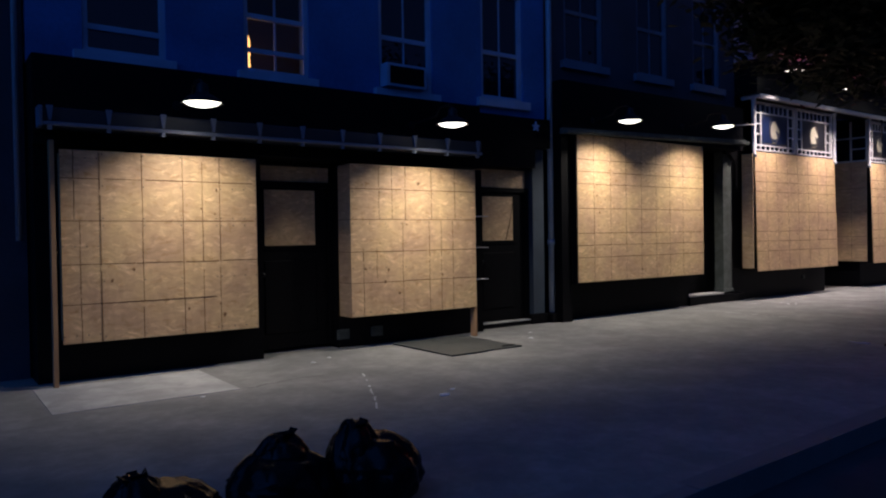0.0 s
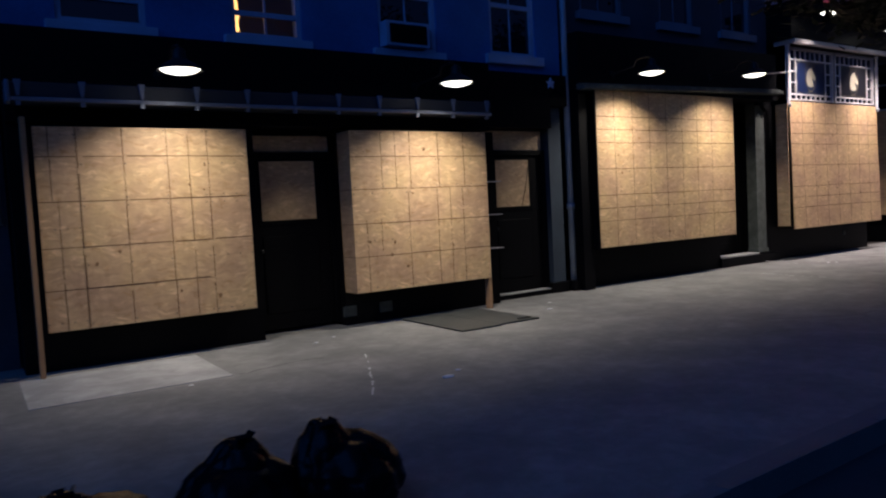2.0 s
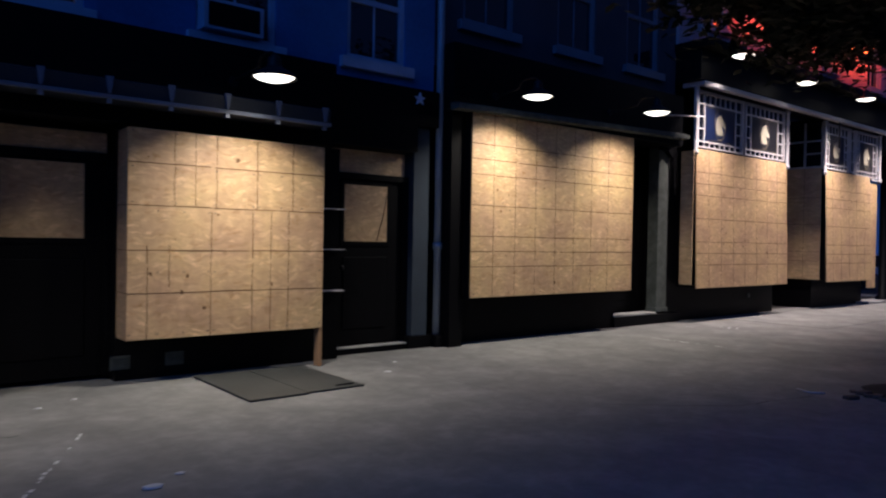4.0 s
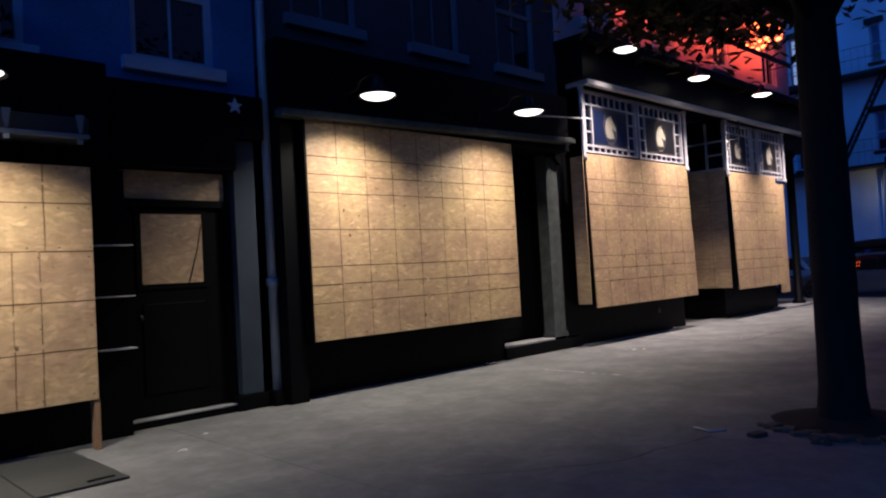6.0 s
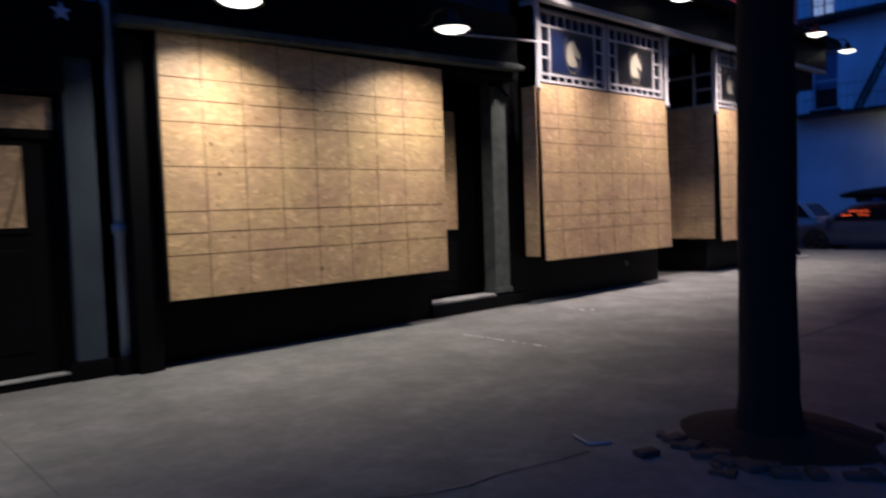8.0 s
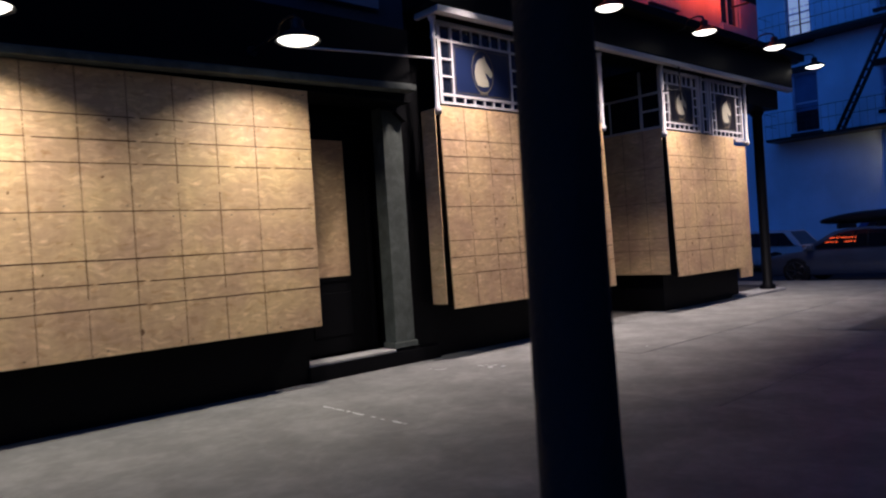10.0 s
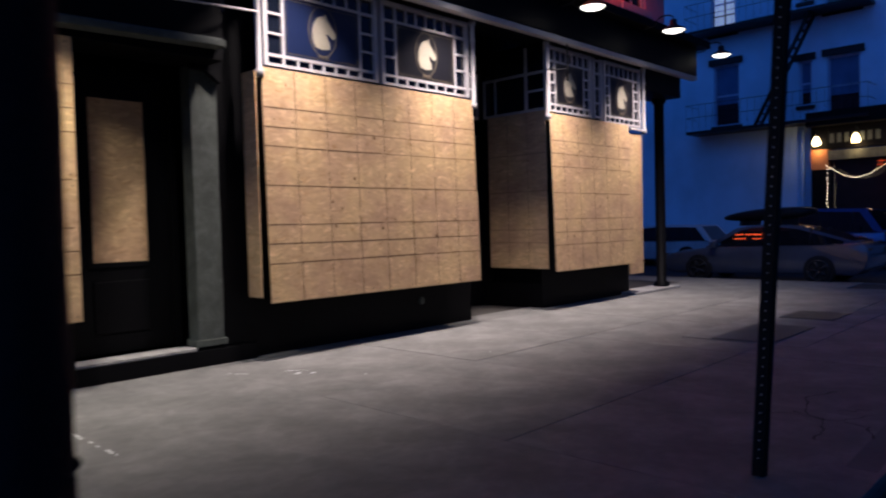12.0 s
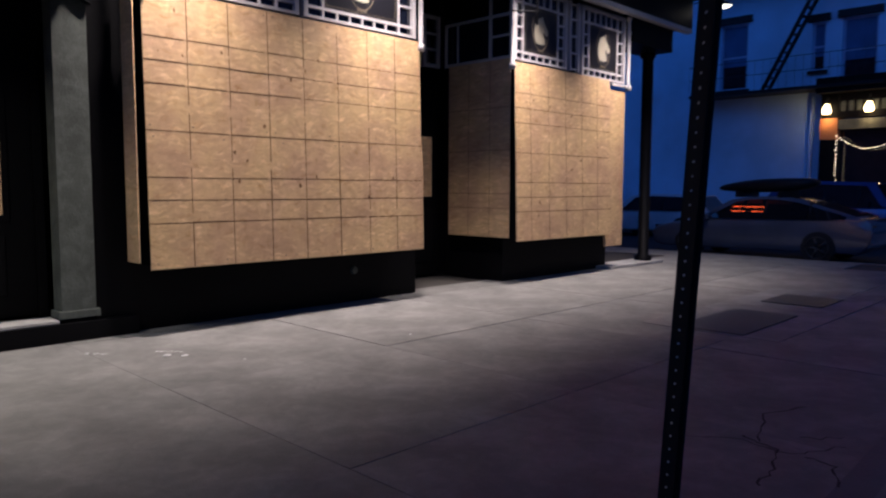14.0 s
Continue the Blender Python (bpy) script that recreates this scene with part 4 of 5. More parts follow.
for y0, y1, z in ((1.25, 2.1, 3.86), (1.25, 1.55, 3.7), (1.75, 2.1, 3.7)):
    part("tube", tube(bmesh.new(), [(22.48, y0, z), (22.48, y1, z)], 0.012, 8), REDGLOW, ns)
    part("holder", boxes((22.402, 22.49, y0 + 0.05, y0 + 0.09, z - 0.02, 4.4)), BLACKM, ns)


# ---- street things ----
def trash_bag(cx, cy, z0, r, h, seed, knot, hx):
    rnd = random.Random(seed)
    b = thing("trash_bag", (cx, cy, z0), "full shiny black plastic rubbish bag, knotted", "rubbish bag", "rubbish bags at the kerb")
    bm = bmesh.new()
    for lobe, (lx, ly, lz, lr, lh) in enumerate(((0.0, 0.0, 0.0, 1.0, 1.0), (hx, 0.06, 0.0, 0.62, 1.22))):
        vs = bmesh.ops.create_uvsphere(bm, u_segments=64, v_segments=40, radius=1.0)["verts"]
        ph = [rnd.uniform(0, 6.28) for _ in range(4)]
        for v in vs:
            p = v.co.copy()
            a = math.atan2(p.y, p.x)
            crease = abs(noise.noise(p * 3.2 + Vector((seed, lobe, 0))))
            fold = 0.03 * math.sin(11 * a + ph[0] + 4 * p.z) + 0.12 * noise.noise(p * 1.5 + Vector((seed, 0, lobe))) - 0.10 * crease - 0.07 * abs(noise.noise(p * 6.5 + Vector((lobe, seed, 0)))) + 0.03 * noise.noise(p * 13)
            s = 1 + fold
            zz = max(-0.7, p.z)
            v.co = Vector((cx + (lx + p.x * lr * s) * r, cy + (ly + p.y * lr * s) * r, z0 + (zz + 0.7) / 1.7 * h * lh * (1 + 0.10 * noise.noise(p * 2.4 + Vector((0, 0, seed))))))
    for f in bm.faces:
        f.smooth = True
    part("sack", bm, BAG, b)
    kb_ = bmesh.new()
    for k in range(knot):
        a = 2 * math.pi * k / knot + rnd.uniform(-0.3, 0.3)
        d = Vector((math.cos(a), math.sin(a), 0))
        base = Vector((cx + hx * r, cy, z0 + h * 1.1))
        tip = base + d * r * rnd.uniform(0.1, 0.3) + Vector((0, 0, h * rnd.uniform(0.06, 0.2)))
        side = d.cross(Vector((0, 0, 1))) * r * rnd.uniform(0.08, 0.2)
        vs = [kb_.verts.new(q) for q in (base - side * 0.5, base + side * 0.5, tip + side, tip - side)]
        vt = [kb_.verts.new(v.co + d * 0.006 - Vector((0, 0, 0.006))) for v in vs]
        kb_.faces.new(vs)
        kb_.faces.new(list(reversed(vt)))
        for q in range(4):
            kb_.faces.new((vs[(q + 1) % 4], vs[q], vt[q], vt[(q + 1) % 4]))
    part("knot", kb_, BAG, b, "torn gathered plastic ears of the knot")
    return b


trash_bag(-0.30, -4.72, 0, 0.27, 0.27, 3, 4, -0.5)
trash_bag(0.27, -4.75, 0, 0.29, 0.33, 5, 4, 0.05)
trash_bag(0.76, -4.86, 0, 0.27, 0.36, 8, 5, -0.4)

# street tree
TX, TY = 9.087, -4.708
tree = thing("street_tree", (TX, TY, 0), "street tree with rough dark trunk and leafy crown", "tree")
tb = bmesh.new()
rings = []
SID = 22
for i in range(26):
    z = -0.05 + 0.16 * i
    rr = 0.158 + 0.05 * math.exp(-max(z, 0) * 6.0) - 0.003 * z
    ring = []
    for k in range(SID):
        a = 2 * math.pi * k / SID
        q = rr * (1 + 0.06 * noise.noise(Vector((math.cos(a) * 2, math.sin(a) * 2, z * 1.3))) + 0.05 * noise.noise(Vector((math.cos(a) * 6, math.sin(a) * 6, z * 4))))
        ring.append(tb.verts.new((TX + 0.004 * z + q * math.cos(a), TY + 0.003 * z + q * math.sin(a), z)))
    rings.append(ring)
for r0, r1 in zip(rings, rings[1:]):
    for k in range(SID):
        tb.faces.new((r0[k], r0[(k + 1) % SID], r1[(k + 1) % SID], r1[k])).smooth = True
tb.faces.new(rings[-1])
bmesh.ops.create_uvsphere(tb, u_segments=10, v_segments=8, radius=0.018, matrix=Matrix.Translation((TX + 0.136, TY - 0.06, 0.86)))
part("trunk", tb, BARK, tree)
rt = random.Random(11)
tips = []
for k in range(15):
    a = 2 * math.pi * k / 15 + rt.uniform(-0.3, 0.3)
    ln = rt.uniform(1.8, 3.6)
    p0 = Vector((TX - 0.03, TY, 3.0 + 0.065 * k))
    p1 = p0 + Vector((math.cos(a) * ln * 0.4, math.sin(a) * ln * 0.4, ln * 0.30))
    p2 = p0 + Vector((math.cos(a) * ln, math.sin(a) * ln, ln * rt.uniform(0.25, 0.6)))
    part("limb", tube(bmesh.new(), [p0, p1, p2], 0.05, 8, [0.09, 0.05, 0.015]), BARK, tree)
    for s in (0.45, 0.65, 0.85, 1.0):
        tips.append(p1.lerp(p2, s))
    for q in range(3):
        b = rt.uniform(0, 6.28)
        p3 = p1.lerp(p2, rt.uniform(0.3, 0.9))
        p4 = p3 + Vector((math.cos(b), math.sin(b), rt.uniform(-0.5, 0.4))) * rt.uniform(0.6, 1.1)
        part("twig", tube(bmesh.new(), [p3, p4], 0.012, 5, [0.018, 0.006]), BARK, tree)
        tips += [p4, p3.lerp(p4, 0.6)]
# low branches hanging over the pavement
for ex, ey, ez in ((7.5, -4.3, 3.95), (9.2, -3.1, 3.75), (10.4, -3.5, 3.8)):
    p0, p2 = Vector((TX - 0.03, TY, 3.05)), Vector((ex, ey, ez))
    p1 = p0.lerp(p2, 0.5) + Vector((0, 0, 0.35))
    part("limb", tube(bmesh.new(), [p0, p1, p2], 0.04, 8, [0.06, 0.035, 0.01]), BARK, tree)
    for s in (0.3, 0.5, 0.7, 0.85, 1.0):
        tips.append(p1.lerp(p2, s))
verts, faces = [], []
for tip in tips:
    for q in range(225):
        d = Vector((rt.gauss(0, 0.36), rt.gauss(0, 0.36), rt.gauss(0, 0.22)))
        c = tip + d
        if c.z < 3.12 or (c.y > -2.7 and c.z < 5.2):
            continue
        u = Vector((rt.uniform(-1, 1), rt.uniform(-1, 1), rt.uniform(-0.6, 0.3))).normalized()
        w = u.cross(Vector((rt.uniform(-0.4, 0.4), rt.uniform(-0.4, 0.4), 1))).normalized()
        L, B = rt.uniform(0.06, 0.11), rt.uniform(0.028, 0.048)
        i = len(verts)
        verts += [c - u * L, c + w * B, c + u * L, c - w * B]
        faces.append((i, i + 1, i + 2, i + 3))
me = bpy.data.meshes.new("crown")
off = OFF[tree]
me.from_pydata([v - off for v in verts], [], faces)
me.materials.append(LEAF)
crown = new("crown", me)
crown.parent = tree
crown["kind"] = "stuff"
# tree pit
pit = thing("tree_pit", (TX + 0.1, TY, 0), "dark soil tree pit edged with broken brick", "tree pit", "", "structure")
pb = bmesh.new()
pv = []
c0 = pb.verts.new((TX + 0.1, TY, 0.12))
for k in range(28):
    a = 2 * math.pi * k / 28
    rr = 0.55 + 0.08 * noise.noise(Vector((math.cos(a) * 2, math.sin(a) * 2, 0)))
    pv.append(pb.verts.new((TX + 0.1 + rr * math.cos(a), TY + rr * math.sin(a), 0.006)))
for k in range(28):
    pb.faces.new((c0, pv[k], pv[(k + 1) % 28]))
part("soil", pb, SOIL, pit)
for k in range(30):
    a = rt.uniform(2.2, 5.8)
    rr = rt.uniform(0.55, 0.9)
    s = rt.uniform(0.03, 0.08)
    bb = bmesh.new()
    box(bb, -s, s, -s * 0.6, s * 0.6, 0, s * 0.5, bevel=s * 0.15)
    bmesh.ops.rotate(bb, verts=bb.verts[:], cent=(0, 0, 0), matrix=Matrix.Rotation(rt.uniform(0, 3), 3, "Z"))
    bmesh.ops.translate(bb, verts=bb.verts[:], vec=(TX + 0.1 + rr * math.cos(a), TY + rr * math.sin(a), 0.0))
    part("brick_fragment", bb, RUBBLE, pit)
# bent white strap on the ground
bk = thing("strap_litter", (8.36, -3.96, 0), "bent white plastic strap lying on the slabs", "litter")
part("strap", tube(bmesh.new(), [(8.40, -4.10, 0.01), (8.29, -4.02, 0.012), (8.36, -3.86, 0.012)], 0.009, 6), WHITE, bk)

# perforated sign post
PX, PY = 12.54, -5.10


def leaning(bm):
    for v in bm.verts:
        v.co.x -= 0.024 * v.co.z
        v.co.y -= 0.067 * v.co.z
    return bm


sp_ = thing("sign_post", (PX, PY, 0), "leaning black perforated steel sign post at the kerb", "post")
part("web", leaning(boxes((PX, PX + 0.004, PY - 0.026, PY + 0.026, 0, 3.6))), BLACKM, sp_)
for sy in (-1, 1):
    part("flange", leaning(boxes((PX - 0.002, PX + 0.03, PY + sy * 0.028 - 0.002, PY + sy * 0.028 + 0.002, 0, 3.6))), BLACKM, sp_)
    part("lip", leaning(boxes((PX + 0.026, PX + 0.03, PY + sy * 0.036 - 0.006, PY + sy * 0.036 + 0.006, 0, 3.6))), BLACKM, sp_)
hbm = bmesh.new()
for k in range(70):
    z = 0.1 + 0.05 * k
    v = [hbm.verts.new((PX - 0.0012, PY + 0.0045 * math.cos(a), z + 0.0045 * math.sin(a))) for a in (2 * math.pi * j / 8 for j in range(8))]
    hbm.faces.new(v)
part("punched_hole", leaning(hbm), CHALK, sp_, "row of punched round holes")["kind"] = "stuff"

rc0 = random.Random(33)
# cellar cover and utility covers
cv = thing("cellar_cover", (4.4, -0.75, 0), "two-leaf steel cellar hatch flush with the slabs", "hatch")
part("leaf", boxes((3.84, 4.395, -1.42, -0.1, 0.004, 0.022), bevel=0.004), STEEL, cv)
part("leaf", boxes((4.405, 5.0, -1.38, -0.1, 0.004, 0.020), bevel=0.004), STEEL, cv)
part("handle", boxes((4.75, 4.93, -1.3, -1.27, 0.021, 0.03)), BLACKM, cv)
for x0, x1 in ((16.72, 18.18), (18.93, 19.77)):
    gt = thing("utility_cover", ((x0 + x1) / 2, -3.4, 0), "dark steel utility cover set in pale concrete", "cover", "utility covers")
    part("plate", boxes((x0, x1, -3.72, -3.04, 0.012, 0.018), bevel=0.002), STEEL, gt)
# cracks and stains in the slabs
for pts in ([(13.7, -4.5), (13.95, -4.8), (13.9, -5.1), (14.3, -5.3)], [(14.0, -4.9), (14.5, -4.75), (14.9, -4.9)], [(14.03, -4.79), (13.92, -5.04), (13.66, -5.1), (13.33, -5.15)], [(14.2, -5.06), (14.42, -5.24)], [(13.93, -5.15), (13.9, -5.31), (13.6, -5.4)], [(6.3, -3.2), (7.2, -3.9), (8.4, -4.1)], [(1.25, -1.6), (1.9, -1.45), (2.2, -1.5)]):
    ck_ = thing("pavement_crack", (*pts[0], 0), "thin dark crack running across the concrete", "crack", "pavement cracks")
    cbm = bmesh.new()
    fine = []
    for (ax, ay), (bx, by) in zip(pts, pts[1:]):
        for k in range(6):
            f = k / 6
            fine.append(Vector((ax + (bx - ax) * f + rc0.uniform(-0.02, 0.02), ay + (by - ay) * f + rc0.uniform(-0.02, 0.02), 0.004)))
    for p, q in zip(fine, fine[1:]):
        d = (q - p).normalized()
        w = Vector((-d.y, d.x, 0)) * rc0.uniform(0.003, 0.008)
        cbm.faces.new([cbm.verts.new(v) for v in (p - w, q - w, q + w, p + w)])
    part("line", cbm, JOINTD, ck_)
# chalk marks and litter
rc = random.Random(21)
for pts in ([(2.53, -1.6), (2.36, -1.98), (2.05, -2.65), (1.82, -3.11)], [(10.41, -0.72), (10.42, -2.0)], [(12.61, -0.55), (12.78, -0.72)], [(12.18, -0.22), (12.3, -0.37)]):
    ch = thing("chalk_mark", (*pts[0], 0), "faint broken white chalk line on the slab", "marking", "chalk marks")
    cbm = bmesh.new()
    for (ax, ay), (bx, by) in zip(pts, pts[1:]):
        d = Vector((bx - ax, by - ay, 0))
        n = max(3, int(d.length / 0.07))
        for k in range(n):
            if rc.random() < 0.25:
                continue
            p, q = Vector((ax, ay, 0.007)) + d * (k / n), Vector((ax, ay, 0.007)) + d * ((k + rc.uniform(0.5, 1.0)) / n)
            w = Vector((-d.y, d.x, 0)).normalized() * rc.uniform(0.004, 0.012)
            j = w * rc.uniform(-0.8, 0.8)
            cbm.faces.new([cbm.verts.new(v + j) for v in (p - w, q - w, q + w, p + w)])
    part("line", cbm, CHALK, ch)["kind"] = "stuff"
for (lx, ly, ls) in ((2.55, -3.05, 0.06), (0.82, -1.7, 0.025), (2.75, -2.9, 0.03), (12.62, -0.75, 0.035), (12.72, -0.85, 0.03), (13.0, -1.3, 0.012), (6.0, -0.45, 0.03), (5.6, -0.9, 0.04), (2.4, -0.7, 0.03), (2.7, -0.5, 0.025), (14.6, -1.5, 0.012)):
    sc_ = thing("paper_scrap", (lx, ly, 0), "small crumpled white scrap of paper on the pavement", "litter", "scraps on the pavement")
    pbm_ = bmesh.new()
    bmesh.ops.create_icosphere(pbm_, subdivisions=2, radius=1.0)
    for v in pbm_.verts:
        p = v.co.copy()
        v.co = Vector((lx + p.x * ls * (1 + 0.5 * noise.noise(p * 2 + Vector((lx, ly, 0)))), ly + p.y * ls * 0.6 * (1 + 0.5 * noise.noise(p * 2.3)), 0.005 + max(0.0, p.z) * ls * 0.3))
    part("scrap", pbm_, CHALK, sc_)


# ---- far side of the cross street ----
FX = 35.0
structure("pavement_far", flat_prism(bmesh.new(), [(32.6, -6.5), (60, -6.5), (60, 40), (32.6, 40)], -0.3, 0.0), CONC, "pale pavement across the cross street", "pavement")
for k in range(7):
    zb = thing("crosswalk_bar", (26.4 + 0.9 * k, -4, -0.15), "worn white painted crosswalk bar on asphalt", "road marking", "crosswalk bars")
    part("bar", boxes((26.2 + 0.9 * k, 26.65 + 0.9 * k, -5.6, -2.6, -0.149, -0.144)), ZEBRA, zb)
far = thing("apartment_building", (FX, 4, 0), "pale blue painted brick corner building with fire escape", "building")
FWIN = [(3.74, 4.66, 4.75, 6.95), (-0.15, 0.82, 4.7, 6.64), (1.31, 1.70, 5.12, 6.62), (3.85, 4.75, 8.1, 10.3), (-0.16, 0.86, 8.1, 10.3), (1.3, 1.68, 8.6, 10.1)]
ys = sorted({-1.3, 22.0, *[w[0] for w in FWIN], *[w[1] for w in FWIN]})
zs = sorted({4.4, 13.0, *[w[2] for w in FWIN], *[w[3] for w in FWIN]})
fb = bmesh.new()
for a, b in zip(ys, ys[1:]):
    for c, d in zip(zs, zs[1:]):
        if not any(w[0] < (a + b) / 2 < w[1] and w[2] < (c + d) / 2 < w[3] for w in FWIN):
            box(fb, FX, FX + 0.3, a, b, c, d)
box(fb, FX, FX + 0.3, 1.2, 22, -0.1, 4.4)
box(fb, FX + 0.3, 60, -1.3, -1.0, 4.4, 13.0)
part("wall", fb, FARW, far)
for (a, b, c, d) in FWIN:
    wv = part("window", boxes((FX + 0.10, FX + 0.16, a, a + 0.06, c, d), (FX + 0.10, FX + 0.16, b - 0.06, b, c, d), (FX + 0.10, FX + 0.16, a + 0.06, b - 0.06, d - 0.06, d), (FX + 0.10, FX + 0.16, a + 0.06, b - 0.06, c, c + 0.06), (FX + 0.10, FX + 0.16, a + 0.06, b - 0.06, (c + d) / 2 - 0.03, (c + d) / 2 + 0.03)), TRIM, far)
    part("pane", boxes((FX + 0.14, FX + 0.15, a + 0.06, b - 0.06, c + 0.06, d - 0.06)), GLASS, wv)
    part("blind", boxes((FX + 0.125, FX + 0.135, a + 0.06, b - 0.06, (c + d) / 2 - 0.3, d - 0.06)), BLIND, wv, "half-lowered blue grey blind")
    part("sill", boxes((FX - 0.08, FX, a - 0.1, b + 0.1, c - 0.12, c)), BLACKM, wv)
    part("lintel", boxes((FX - 0.12, FX, a - 0.14, b + 0.14, d + 0.02, d + 0.24)), BLACKM, wv)
part("curtain", boxes((FX + 0.115, FX + 0.13, 3.85, 4.64, 8.18, 10.4)), CURT, far, "pale lit curtain in an upper window")
part("glazing_bar", boxes((FX + 0.09, FX + 0.11, 4.22, 4.27, 8.16, 10.24), (FX + 0.09, FX + 0.11, 3.91, 4.22, 8.75, 8.79), (FX + 0.09, FX + 0.11, 4.27, 4.69, 8.75, 8.79)), BLACKM, far)
part("drain_pipe", tube(bmesh.new(), [(FX - 0.08, 1.6, 0), (FX - 0.08, 1.6, 4.3)], 0.06, 8), FARW, far)
# fire escape
fe = thing("fire_escape", (FX - 0.6, 2.3, 4.5), "black iron fire escape with balconies and stair", "fire escape")
for z, y0, y1 in ((4.55, -0.6, 5.3), (8.15, -0.6, 5.3)):
    part("balcony_floor", boxes((FX - 1.0, FX - 0.02, y0, y1, z - 0.1, z)), BLACKM, fe)
    rb = bmesh.new()
    for zz in (z + 0.5, z + 0.95):
        tube(rb, [(FX - 0.98, y0, zz), (FX - 0.98, y1, zz)], 0.010, 5)
        tube(rb, [(FX - 0.98, y1, zz), (FX - 0.02, y1, zz)], 0.010, 5)
        tube(rb, [(FX - 0.98, y0, zz), (FX - 0.02, y0, zz)], 0.010, 5)
    for k in range(25):
        yy = y0 + (y1 - y0) * k / 24
        tube(rb, [(FX - 0.98, yy, z), (FX - 0.98, yy, z + 0.95)], 0.0045, 4)
    part("railing", rb, BLACKM, fe)
sbm = bmesh.new()
for xo in (FX - 0.85, FX - 0.35):
    tube(sbm, [(xo, 2.88, 4.55), (xo, 1.05, 8.15)], 0.06, 6)
part("stringer", sbm, BLACKM, fe)
for k in range(14):
    f = (k + 0.5) / 14
    part("tread", boxes((FX - 0.85, FX - 0.35, 2.88 - 1.83 * f - 0.055, 2.88 - 1.83 * f + 0.055, 4.55 + 3.6 * f - 0.015, 4.55 + 3.6 * f + 0.015)), BLACKM, fe)
# corner shop
shop = thing("corner_shop", (FX - 0.5, -0.2, 0), "dark corner shopfront with warm lamps and string lights", "shopfront")
part("fascia", boxes((FX - 0.9, FX - 0.01, -3.6, 1.25, 4.3, 4.75)), BLACK, shop)
part("sign_board", boxes((FX - 0.5, FX - 0.02, -1.07, 0.69, 3.55, 4.3)), BLACK, shop)
for y in (0.95, -1.33):
    part("pier", boxes((FX - 0.5, FX - 0.02, y - 0.25, y + 0.25, 0, 2.9)), BLACK, shop)
    part("pier_cap", boxes((FX - 0.52, FX - 0.02, y - 0.25, y + 0.25, 2.9, 3.55)), ORANGE, shop, "orange brick pier head")
    part("pier_top", boxes((FX - 0.5, FX - 0.02, y - 0.25, y + 0.25, 3.55, 4.3)), BLACK, shop)
part("transom_rail", boxes((FX - 0.5, FX - 0.1, -1.07, 0.69, 3.2, 3.5)), GREYP, shop)
part("shop_glass", boxes((FX - 0.2, FX - 0.17, -1.07, 0.69, 0.6, 3.2)), GLASS, shop)
part("stallriser", boxes((FX - 0.4, FX - 0.1, -1.07, 0.69, 0, 0.6)), BLACK, shop)
part("side_wall", boxes((FX - 0.4, 60, -3.4, -3.1, 0, 4.3), (FX - 0.45, FX - 0.1, -3.1, -1.5, 0, 4.3)), BLACK, shop)
part("sign_lettering", boxes(*[(FX - 0.515, FX - 0.503, 0.5 - 0.22 * k, 0.5 - 0.22 * k + 0.13, 3.75, 4.05) for k in range(7)]), GREYP, shop, "pale unreadable sign letters")
for y in (0.99, -0.17, -1.32):
    wlmp = thing("shop_lamp", (FX - 0.62, y, 3.9), "warm bell-shaped lamp over the corner shop", "lamp", "corner shop lamps")
    b1 = bmesh.new()
    lathe(b1, [(0.001, -0.22), (0.10, -0.22), (0.13, -0.15), (0.09, -0.01), (0.05, 0.07), (0.001, 0.08)], (FX - 0.65, y, 3.9), 14)
    part("shade", b1, WARM, wlmp, "glowing warm glass shade")
    part("bracket", tube(bmesh.new(), [(FX - 0.65, y, 3.98), (FX - 0.6, y, 4.2), (FX - 0.5, y, 4.15)], 0.02, 6), BLACKM, wlmp)
    pl_ = bpy.data.lights.new("shop_light", "POINT")
    pl_.energy, pl_.color, pl_.shadow_soft_size = 9.0, (1.0, 0.62, 0.28), 0.1
    po = new("shop_light", pl_)
    po.location = (FX - 0.72, y, 3.5)
sl = thing("string_lights", (FX - 0.6, 0, 2.8), "string of small warm lights draped round the window", "string lights")
pts = [(0.68, 0.9 + 0.11 * k) for k in range(20)]
for sgm in range(2):
    y0, y1 = (0.68, -1.05) if sgm == 0 else (-1.05, -2.7)
    for k in range(20):
        f = k / 19
        pts.append((y0 + (y1 - y0) * f, 3.0 - 0.42 * math.sin(math.pi * f)))
for sgm in range(24):
    pts.append((-0.35 - 0.11 * sgm, 1.12 + 0.08 * math.sin(sgm * 0.6)))
for (y, z) in pts:
    j = rt.uniform(-0.02, 0.02)
    fbm = bmesh.new()
    bmesh.ops.create_icosphere(fbm, subdivisions=1, radius=0.0125, matrix=Matrix.Translation((FX - 0.62, y + j, z + j)))
    part("bulb", fbm, FAIRY, sl)
